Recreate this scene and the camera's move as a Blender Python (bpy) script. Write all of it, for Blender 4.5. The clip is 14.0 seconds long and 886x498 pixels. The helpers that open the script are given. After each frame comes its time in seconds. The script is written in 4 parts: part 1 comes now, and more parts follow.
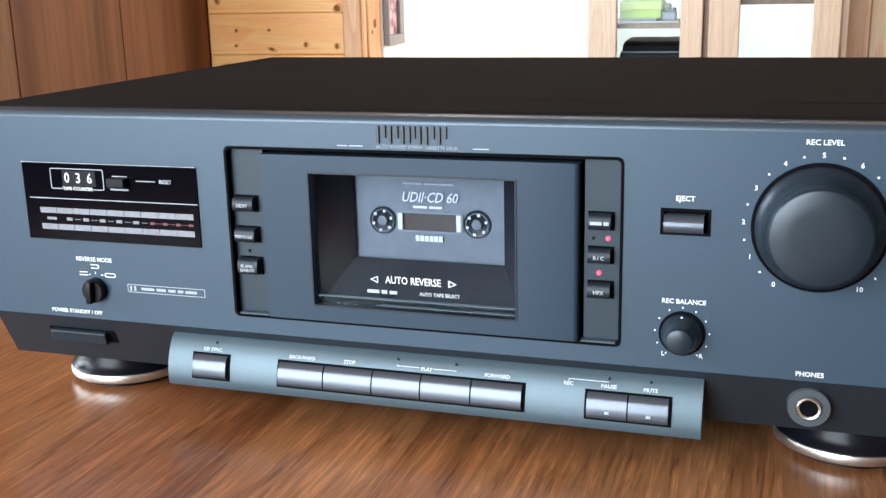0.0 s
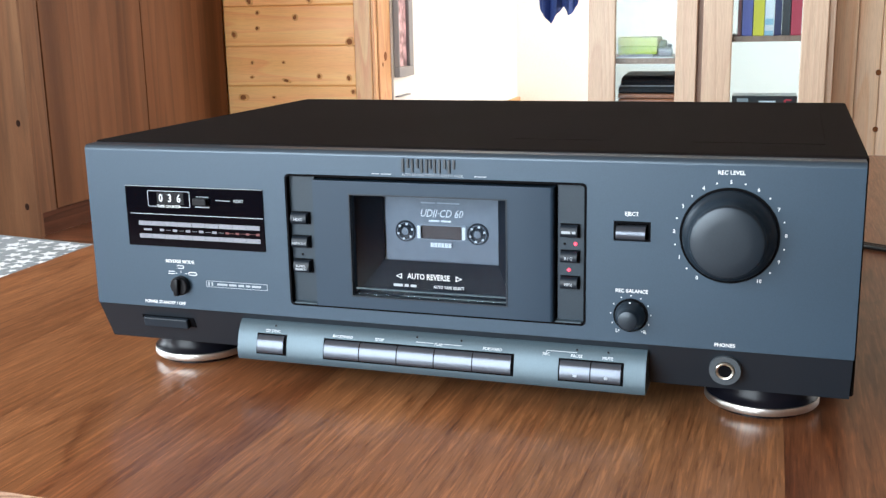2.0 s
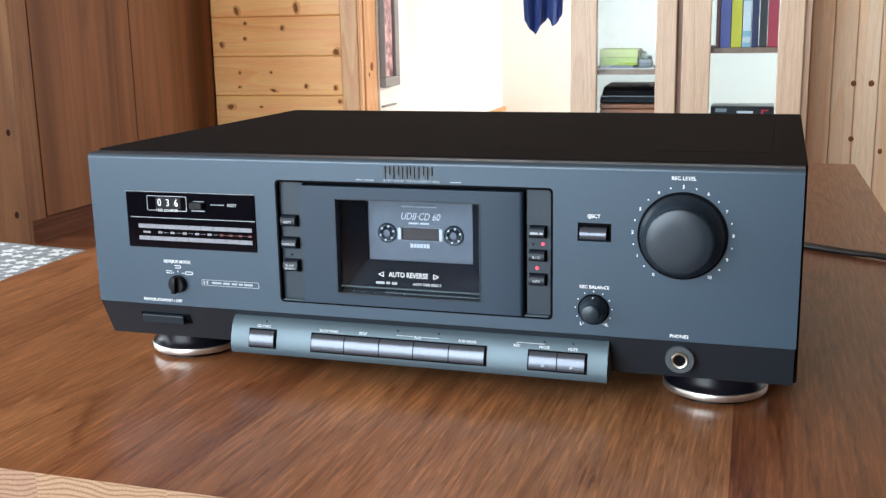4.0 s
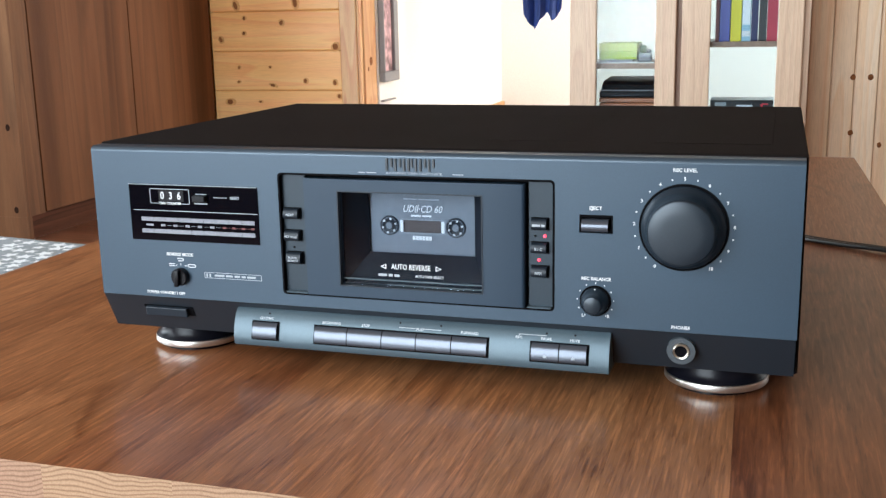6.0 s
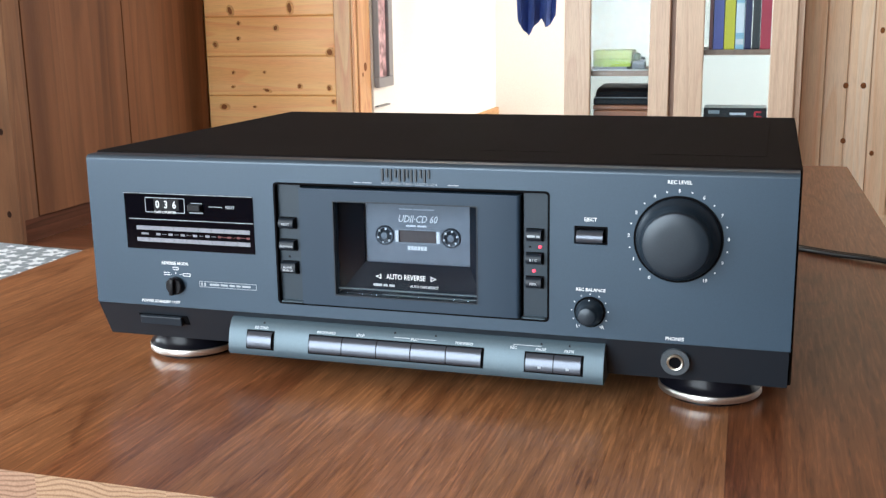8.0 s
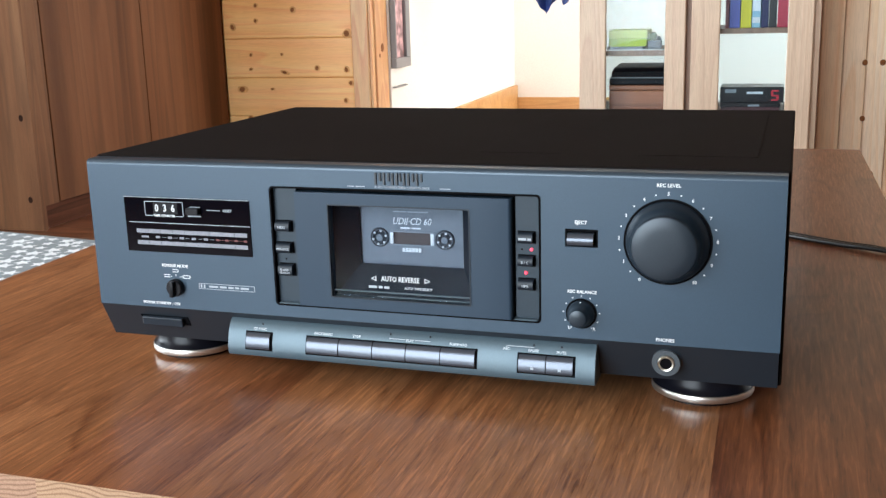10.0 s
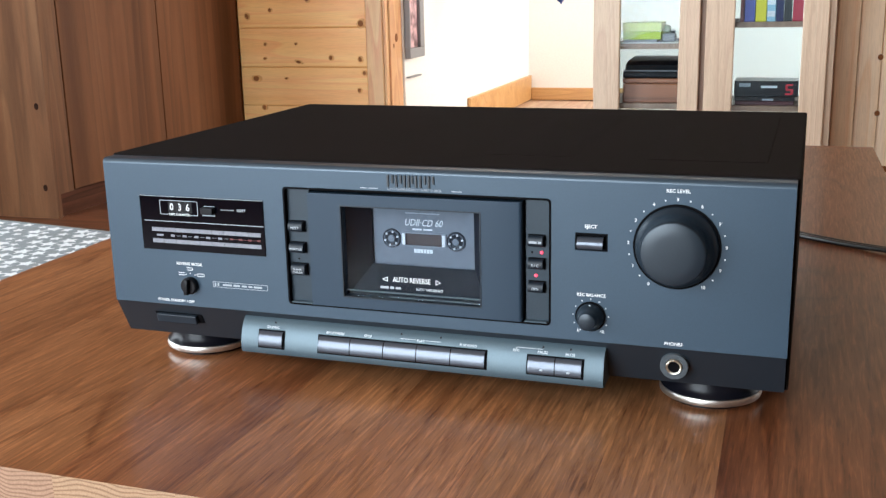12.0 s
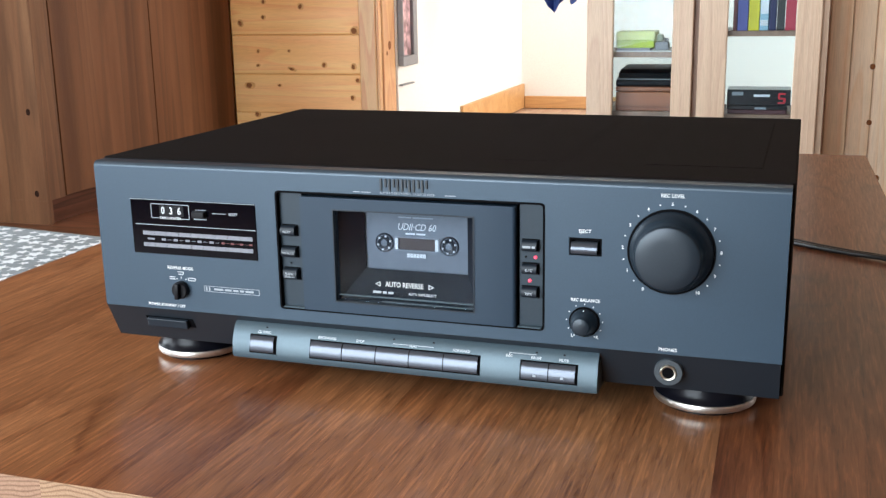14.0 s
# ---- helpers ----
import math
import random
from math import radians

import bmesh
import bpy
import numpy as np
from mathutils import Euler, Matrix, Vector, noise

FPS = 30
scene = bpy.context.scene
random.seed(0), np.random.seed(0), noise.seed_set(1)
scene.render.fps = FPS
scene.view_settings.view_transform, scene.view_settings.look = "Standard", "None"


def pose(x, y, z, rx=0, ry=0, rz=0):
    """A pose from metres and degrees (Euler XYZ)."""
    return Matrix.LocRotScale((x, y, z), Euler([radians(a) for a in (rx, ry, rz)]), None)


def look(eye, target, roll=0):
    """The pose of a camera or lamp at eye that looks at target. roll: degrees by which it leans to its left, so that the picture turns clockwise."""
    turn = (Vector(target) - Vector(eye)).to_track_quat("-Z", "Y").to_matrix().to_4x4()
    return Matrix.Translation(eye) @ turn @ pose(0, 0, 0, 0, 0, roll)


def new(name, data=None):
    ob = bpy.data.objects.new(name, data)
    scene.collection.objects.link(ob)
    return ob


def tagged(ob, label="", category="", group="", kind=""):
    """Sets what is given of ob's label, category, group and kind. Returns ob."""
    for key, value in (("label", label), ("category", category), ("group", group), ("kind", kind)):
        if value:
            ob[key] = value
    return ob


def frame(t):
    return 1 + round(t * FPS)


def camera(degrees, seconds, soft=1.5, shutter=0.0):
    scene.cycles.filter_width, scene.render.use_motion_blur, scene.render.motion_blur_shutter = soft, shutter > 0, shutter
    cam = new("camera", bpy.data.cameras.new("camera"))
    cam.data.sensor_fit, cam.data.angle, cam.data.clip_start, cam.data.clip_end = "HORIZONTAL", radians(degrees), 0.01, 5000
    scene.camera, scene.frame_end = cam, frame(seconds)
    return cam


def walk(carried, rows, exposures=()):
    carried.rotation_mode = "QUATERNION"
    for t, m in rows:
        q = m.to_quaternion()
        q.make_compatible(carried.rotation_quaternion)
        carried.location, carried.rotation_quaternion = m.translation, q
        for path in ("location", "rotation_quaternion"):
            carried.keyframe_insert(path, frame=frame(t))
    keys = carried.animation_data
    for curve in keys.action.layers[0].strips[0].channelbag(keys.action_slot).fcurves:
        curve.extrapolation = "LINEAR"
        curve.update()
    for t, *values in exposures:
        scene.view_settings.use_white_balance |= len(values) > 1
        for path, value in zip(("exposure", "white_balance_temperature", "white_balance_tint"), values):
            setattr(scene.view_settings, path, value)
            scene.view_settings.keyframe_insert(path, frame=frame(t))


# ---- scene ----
cam = camera(45.49, 14.0, soft=1.4)

ROWS = [
    (0.0, 0.3598, -0.3982, 0.6357, 75.77, 1.26, 17.85),
    (0.5, 0.3729, -0.4359, 0.6459, 76.00, 0.98, 18.33),
    (1.0, 0.3841, -0.4709, 0.6520, 75.75, 1.88, 18.73),
    (1.5, 0.3941, -0.4979, 0.6575, 76.32, 1.65, 18.58),
    (2.0, 0.4015, -0.5290, 0.6569, 77.28, 1.14, 18.27),
    (2.5, 0.4150, -0.5511, 0.6595, 77.63, 1.69, 17.68),
    (3.0, 0.4220, -0.5697, 0.6628, 77.96, 1.27, 17.59),
    (5.5, 0.4202, -0.5746, 0.6608, 77.47, 1.01, 17.57),
    (6.0, 0.4204, -0.5760, 0.6611, 77.49, 1.11, 17.51),
    (6.5, 0.4225, -0.5762, 0.6616, 77.57, 1.11, 17.40),
    (7.0, 0.4196, -0.5761, 0.6632, 77.63, 0.79, 17.39),
    (7.5, 0.4195, -0.5763, 0.6646, 77.74, 0.71, 17.24),
    (8.0, 0.4196, -0.5768, 0.6644, 77.76, 0.82, 17.20),
    (10.5, 0.4406, -0.5736, 0.6854, 76.17, 1.47, 18.68),
    (11.0, 0.4411, -0.5757, 0.6890, 75.94, 1.17, 18.97),
    (11.5, 0.4397, -0.5770, 0.6900, 75.80, 0.99, 19.00),
    (12.0, 0.4398, -0.5779, 0.6895, 75.92, 1.24, 19.08),
    (12.5, 0.4400, -0.5788, 0.6897, 76.02, 1.19, 19.06),
    (13.0, 0.4394, -0.5786, 0.6896, 76.04, 1.32, 19.06),
    (13.5, 0.4394, -0.5794, 0.6900, 76.19, 1.25, 19.04),
    (14.0, 0.4382, -0.5748, 0.6864, 76.36, 0.95, 18.73),
]
walk(cam, [(t, pose(x, y, z, rx, ry, rz)) for t, x, y, z, rx, ry, rz in ROWS],
     [(0.0, 0.22), (1.0, 0.16), (2.0, 0.06), (3.0, -0.08), (6.0, -0.10), (14.0, -0.10)])

# ---- world and light ----
TZ = 0.445          # height of the table top above the floor
# the deck gives the axes; the room lies a little askew to it
ROOM = Matrix.Translation((-0.0066, 0.0539, 0)) @ Matrix.Rotation(radians(1.236), 4, "Z") @ Matrix.Diagonal((1, 1.0185, 1, 1))
SKEW = -0.024       # the table's sides run off from the deck's by this much

world = bpy.data.worlds.new("world")
scene.world = world
world.use_nodes = True
wn = world.node_tree
sky = wn.nodes.new("ShaderNodeTexSky")
sky.sky_type, sky.sun_disc = "NISHITA", False
sky.sun_elevation, sky.sun_rotation = radians(35), radians(200)
wn.links.new(sky.outputs[0], wn.nodes["Background"].inputs[0])
wn.nodes["Background"].inputs[1].default_value = 0.1


def window_light(name, place, target, width, height, watts, colour):
    """The sky's light in a window opening; also used for the added east fill."""
    lamp = bpy.data.lights.new(name, "AREA")
    lamp.shape, lamp.size, lamp.size_y, lamp.energy, lamp.color = "RECTANGLE", width, height, watts, colour
    ob = new(name, lamp)
    ob.matrix_world = ROOM @ look(place, target)
    return ob


window_light("window_light_south", (-1.04, -2.56, 1.25), (-1.04, 0.0, 1.25), 2.2, 2.0, 186, (0.79, 0.91, 1.0))
window_light("window_light_west", (-2.29, -0.15, 1.30), (0.0, -0.15, 1.30), 1.6, 1.4, 134, (0.81, 0.92, 1.0))
window_light("window_light_far_room", (1.93, 4.45, 1.3), (0.0, 4.45, 1.3), 1.5, 1.9, 118, (1.0, 0.98, 0.93))
# unseen fill lamp, added to brighten the wardrobe and the pine wall
window_light("fill_light_east", (1.93, 1.55, 1.45), (0.0, 1.55, 1.45), 1.5, 1.3, 13, (1.0, 0.96, 0.90))

# ---- materials ----


def nodes_of(name):
    m = bpy.data.materials.new(name)
    m.use_nodes = True
    n, l = m.node_tree.nodes, m.node_tree.links
    return m, n, l, n["Principled BSDF"]


def add(n, kind, **settings):
    node = n.new(kind)
    for key, value in settings.items():
        node.inputs[key.replace("_", " ")].default_value = value
    return node


def ramp(n, l, source, stops):
    r = n.new("ShaderNodeValToRGB")
    e = r.color_ramp.elements
    while len(e) < len(stops):
        e.new(0.5)
    for el, (p, c) in zip(e, stops):
        el.position, el.color = p, (*c, 1)
    l.new(source, r.inputs[0])
    return r.outputs[0]


def coords(n, l, scale, shift=True):
    """Object coordinates, stretched, and shifted by each object's own random number."""
    tc = n.new("ShaderNodeTexCoord")
    mp = n.new("ShaderNodeMapping")
    mp.inputs["Scale"].default_value = scale
    if shift:
        info = n.new("ShaderNodeObjectInfo")
        mul = n.new("ShaderNodeVectorMath")
        mul.operation = "SCALE"
        mul.inputs[0].default_value = (3.1, 2.3, 4.7)
        l.new(info.outputs["Random"], mul.inputs["Scale"])
        vadd = n.new("ShaderNodeVectorMath")
        l.new(tc.outputs["Object"], vadd.inputs[0])
        l.new(mul.outputs[0], vadd.inputs[1])
        l.new(vadd.outputs[0], mp.inputs[0])
    else:
        l.new(tc.outputs["Object"], mp.inputs[0])
    return mp.outputs[0]


def blend(n, l, mode, fac, a, b):
    mix = n.new("ShaderNodeMix")
    mix.data_type, mix.blend_type = "RGBA", mode
    if isinstance(fac, float):
        mix.inputs[0].default_value = fac
    else:
        l.new(fac, mix.inputs[0])
    for k, v in ((6, a), (7, b)):
        if isinstance(v, tuple):
            mix.inputs[k].default_value = (*v, 1)
        else:
            l.new(v, mix.inputs[k])
    return mix.outputs[2]


def plain(name, colour, rough=0.5, metal=0.0, grain=600.0, vary=0.12, bump=0.05, coat=0.0, spec=0.5, patch=9.0):
    """Paint, plastic, metal or cloth: fine grain, broad patches and slight wear."""
    m, n, l, b = nodes_of(name)
    c = coords(n, l, (1, 1, 1))
    fine = add(n, "ShaderNodeTexNoise", Scale=grain, Detail=2.0)
    broad = add(n, "ShaderNodeTexNoise", Scale=patch, Detail=3.0)
    l.new(c, fine.inputs[0]), l.new(c, broad.inputs[0])
    lo, hi = tuple(x * (1 - vary) for x in colour), tuple(min(1, x * (1 + vary)) for x in colour)
    col = ramp(n, l, fine.outputs[0], [(0.3, lo), (0.7, hi)])
    col2 = ramp(n, l, broad.outputs[0], [(0.3, (1 - vary,) * 3), (0.7, (1, 1, 1))])
    l.new(blend(n, l, "MULTIPLY", 0.7, col, col2), b.inputs["Base Color"])
    mr = n.new("ShaderNodeMapRange")
    mr.inputs[3].default_value, mr.inputs[4].default_value = max(0.02, rough - 0.06), min(1, rough + 0.06)
    l.new(broad.outputs[0], mr.inputs[0]), l.new(mr.outputs[0], b.inputs["Roughness"])
    b.inputs["Metallic"].default_value, b.inputs["Coat Weight"].default_value = metal, coat
    b.inputs["Specular IOR Level"].default_value = spec
    if bump:
        bp = add(n, "ShaderNodeBump", Strength=bump, Distance=0.0004)
        l.new(fine.outputs[0], bp.inputs["Height"]), l.new(bp.outputs[0], b.inputs["Normal"])
    return m


def wood(name, dark, mid, light, along="y", rough=0.4, coat=0.0, figure=5.0, pores=1.0, vary=0.25, spec=0.5, contrast=1.0, lines=16.0):
    """Wood with growth rings stretched along one axis, fine pores and a tone of its own for each board."""
    m, n, l, b = nodes_of(name)
    stretch = {"x": (0.06, 1, 1), "y": (1, 0.06, 1), "z": (1, 1, 0.06)}[along]
    c = coords(n, l, stretch)
    warp = add(n, "ShaderNodeTexNoise", Scale=figure * 2.2, Detail=3.0, Roughness=0.55)
    l.new(c, warp.inputs[0])
    # growth rings: bands cut out of a slow noise
    slow = add(n, "ShaderNodeTexNoise", Scale=figure * 1.6, Detail=1.5, Roughness=0.4)
    l.new(c, slow.inputs[0])
    mul = n.new("ShaderNodeMath")
    mul.operation = "MULTIPLY"
    mul.inputs[1].default_value = lines
    l.new(slow.outputs[0], mul.inputs[0])
    fr = n.new("ShaderNodeMath")
    fr.operation = "FRACT"
    l.new(mul.outputs[0], fr.inputs[0])
    rings = ramp(n, l, fr.outputs[0], [(0.0, (0.75, 0.75, 0.75)), (0.55, (0.5, 0.5, 0.5)), (0.88, (0.22, 0.22, 0.22)), (1.0, (0.75, 0.75, 0.75))])
    fine = add(n, "ShaderNodeTexNoise", Scale=figure * 42, Detail=3.0, Roughness=0.65)
    l.new(c, fine.inputs[0])
    base = ramp(n, l, warp.outputs[0], [(0.28, dark), (0.5, mid), (0.72, light)])
    lined = blend(n, l, "OVERLAY", 0.45 * contrast, base, rings)
    streak = ramp(n, l, fine.outputs[0], [(0.30, (0.42, 0.40, 0.38)), (0.46, (0.9, 0.9, 0.9)), (0.7, (1.0, 1.0, 1.0))])
    lined = blend(n, l, "MULTIPLY", 0.28 * pores, lined, streak)
    crisp = add(n, "ShaderNodeTexNoise", Scale=figure * 130, Detail=3.0, Roughness=0.65, Distortion=0.7)
    l.new(coords(n, l, tuple(v if v == 1 else 0.03 for v in stretch)), crisp.inputs[0])
    flecks = ramp(n, l, crisp.outputs[0], [(0.38, (0.26, 0.24, 0.22)), (0.49, (0.72, 0.72, 0.72)), (0.56, (1.0, 1.0, 1.0)), (0.70, (1.0, 1.0, 1.0))])
    lined = blend(n, l, "MULTIPLY", 0.62 * pores, lined, flecks)
    info = n.new("ShaderNodeObjectInfo")
    tone = ramp(n, l, info.outputs["Random"], [(0.0, (1 - vary,) * 3), (1.0, (1, 1, 1))])
    l.new(blend(n, l, "MULTIPLY", 1.0, lined, tone), b.inputs["Base Color"])
    mr = n.new("ShaderNodeMapRange")
    mr.inputs[3].default_value, mr.inputs[4].default_value = rough + 0.12, rough - 0.05
    l.new(fine.outputs[0], mr.inputs[0]), l.new(mr.outputs[0], b.inputs["Roughness"])
    b.inputs["Coat Weight"].default_value, b.inputs["Coat Roughness"].default_value = coat, 0.25
    b.inputs["Specular IOR Level"].default_value = spec
    bp = add(n, "ShaderNodeBump", Strength=0.18, Distance=0.0006)
    l.new(fine.outputs[0], bp.inputs["Height"]), l.new(bp.outputs[0], b.inputs["Normal"])
    return m


def oak_boards(name, dark, mid, light, rough, spec, coat):
    """Flat-sawn varnished oak along y: broad arched growth bands, fine open pores and a tone of its own for each board."""
    m, n, l, b = nodes_of(name)
    c = coords(n, l, (1, 0.16, 1))
    slow = add(n, "ShaderNodeTexNoise", Scale=6.5, Detail=2.5, Roughness=0.40, Distortion=0.3)
    l.new(c, slow.inputs[0])
    cloud = add(n, "ShaderNodeTexNoise", Scale=9.0, Detail=3.0, Roughness=0.5)
    l.new(coords(n, l, (1, 0.22, 1)), cloud.inputs[0])
    base = ramp(n, l, cloud.outputs[0], [(0.30, dark), (0.50, mid), (0.70, light)])
    mul = n.new("ShaderNodeMath")
    mul.operation, mul.inputs[1].default_value = "MULTIPLY", 19.0
    fr = n.new("ShaderNodeMath")
    fr.operation = "FRACT"
    l.new(slow.outputs[0], mul.inputs[0]), l.new(mul.outputs[0], fr.inputs[0])
    rings = ramp(n, l, fr.outputs[0], [(0.0, (0.60, 0.53, 0.48)), (0.10, (0.96, 0.95, 0.94)), (0.45, (1.0, 1.0, 1.0)), (0.80, (0.88, 0.86, 0.84)), (1.0, (0.60, 0.53, 0.48))])
    # the growth bands fade in and out from place to place
    gate = add(n, "ShaderNodeTexNoise", Scale=8.0, Detail=1.0)
    l.new(coords(n, l, (1, 0.35, 1)), gate.inputs[0])
    amount = ramp(n, l, gate.outputs[0], [(0.36, (0.25,) * 3), (0.62, (1.0,) * 3)])
    col = blend(n, l, "MULTIPLY", amount, base, rings)
    fibre = add(n, "ShaderNodeTexNoise", Scale=420.0, Detail=4.0, Roughness=0.65, Distortion=0.6)
    l.new(coords(n, l, (1, 0.05, 1)), fibre.inputs[0])
    silk = ramp(n, l, fibre.outputs[0], [(0.36, (0.54, 0.48, 0.44)), (0.46, (0.90, 0.89, 0.88)), (0.54, (1.0, 1.0, 1.0)), (0.62, (1.62, 1.58, 1.52))])
    col = blend(n, l, "MULTIPLY", 0.64, col, silk)
    # open pores crowd along the dark side of each band
    pore = add(n, "ShaderNodeTexNoise", Scale=620.0, Detail=1.0, Roughness=0.5)
    l.new(coords(n, l, (1, 0.07, 1)), pore.inputs[0])
    dashes = ramp(n, l, pore.outputs[0], [(0.34, (0.62, 0.56, 0.52)), (0.42, (1.0, 1.0, 1.0))])
    crowd = ramp(n, l, fr.outputs[0], [(0.0, (0.9,) * 3), (0.25, (0.35,) * 3), (0.7, (0.3,) * 3), (1.0, (0.9,) * 3)])
    col = blend(n, l, "MULTIPLY", crowd, col, dashes)
    info = n.new("ShaderNodeObjectInfo")
    tone = ramp(n, l, info.outputs["Random"], [(0.0, (0.84, 0.82, 0.80)), (0.5, (0.94, 0.93, 0.92)), (1.0, (1.0, 1.0, 1.0))])
    l.new(blend(n, l, "MULTIPLY", 1.0, col, tone), b.inputs["Base Color"])
    mr = n.new("ShaderNodeMapRange")
    mr.inputs[3].default_value, mr.inputs[4].default_value = rough + 0.10, rough - 0.05
    l.new(fibre.outputs[0], mr.inputs[0]), l.new(mr.outputs[0], b.inputs["Roughness"])
    b.inputs["Coat Weight"].default_value, b.inputs["Coat Roughness"].default_value = coat, 0.14
    b.inputs["Specular IOR Level"].default_value = spec
    bp = add(n, "ShaderNodeBump", Strength=0.16, Distance=0.0005)
    l.new(fibre.outputs[0], bp.inputs["Height"]), l.new(bp.outputs[0], b.inputs["Normal"])
    return m


def end_grain(name, dark, light):
    """Sawn ends: wavy growth rings that lie nearly flat, different on each board."""
    m, n, l, b = nodes_of(name)
    c = coords(n, l, (1, 1, 1))
    wave = add(n, "ShaderNodeTexNoise", Scale=16.0, Detail=2.0, Roughness=0.5)
    l.new(c, wave.inputs[0])
    sep = n.new("ShaderNodeSeparateXYZ")
    l.new(c, sep.inputs[0])
    up = n.new("ShaderNodeMath")
    up.operation, up.inputs[1].default_value = "MULTIPLY", 420.0
    l.new(sep.outputs[2], up.inputs[0])
    ma = n.new("ShaderNodeMath")
    ma.operation, ma.inputs[1].default_value = "MULTIPLY_ADD", 11.0
    l.new(wave.outputs[0], ma.inputs[0]), l.new(up.outputs[0], ma.inputs[2])
    fr = n.new("ShaderNodeMath")
    fr.operation = "FRACT"
    l.new(ma.outputs[0], fr.inputs[0])
    rings = ramp(n, l, fr.outputs[0], [(0.0, dark), (0.30, light), (0.70, light), (1.0, dark)])
    fine = add(n, "ShaderNodeTexNoise", Scale=900.0, Detail=2.0)
    l.new(c, fine.inputs[0])
    col = blend(n, l, "MULTIPLY", 0.5, rings, ramp(n, l, fine.outputs[0], [(0.35, (0.7, 0.68, 0.66)), (0.6, (1, 1, 1))]))
    info = n.new("ShaderNodeObjectInfo")
    tone = ramp(n, l, info.outputs["Random"], [(0.0, (0.80, 0.74, 0.70)), (0.5, (0.92, 0.88, 0.82)), (1.0, (1.0, 1.0, 0.86))])
    l.new(blend(n, l, "MULTIPLY", 1.0, col, tone), b.inputs["Base Color"])
    b.inputs["Roughness"].default_value = 0.6
    b.inputs["Specular IOR Level"].default_value = 0.3
    return m


def clear_glass(name, tint=(1, 1, 1), gloss=0.02, ior=1.5):
    m, n, l, b = nodes_of(name)
    n.remove(b)
    tr, gl, mix, fres = n.new("ShaderNodeBsdfTransparent"), n.new("ShaderNodeBsdfGlossy"), n.new("ShaderNodeMixShader"), n.new("ShaderNodeFresnel")
    tr.inputs[0].default_value = (*tint, 1)
    gl.inputs["Roughness"].default_value = gloss
    fres.inputs[0].default_value = ior
    l.new(fres.outputs[0], mix.inputs[0]), l.new(tr.outputs[0], mix.inputs[1]), l.new(gl.outputs[0], mix.inputs[2])
    l.new(mix.outputs[0], n["Material Output"].inputs[0])
    return m


def glow(name, colour, strength):
    m, n, l, b = nodes_of(name)
    b.inputs["Base Color"].default_value = (*colour, 1)
    b.inputs["Emission Color"].default_value = (*colour, 1)
    b.inputs["Emission Strength"].default_value = strength
    return m


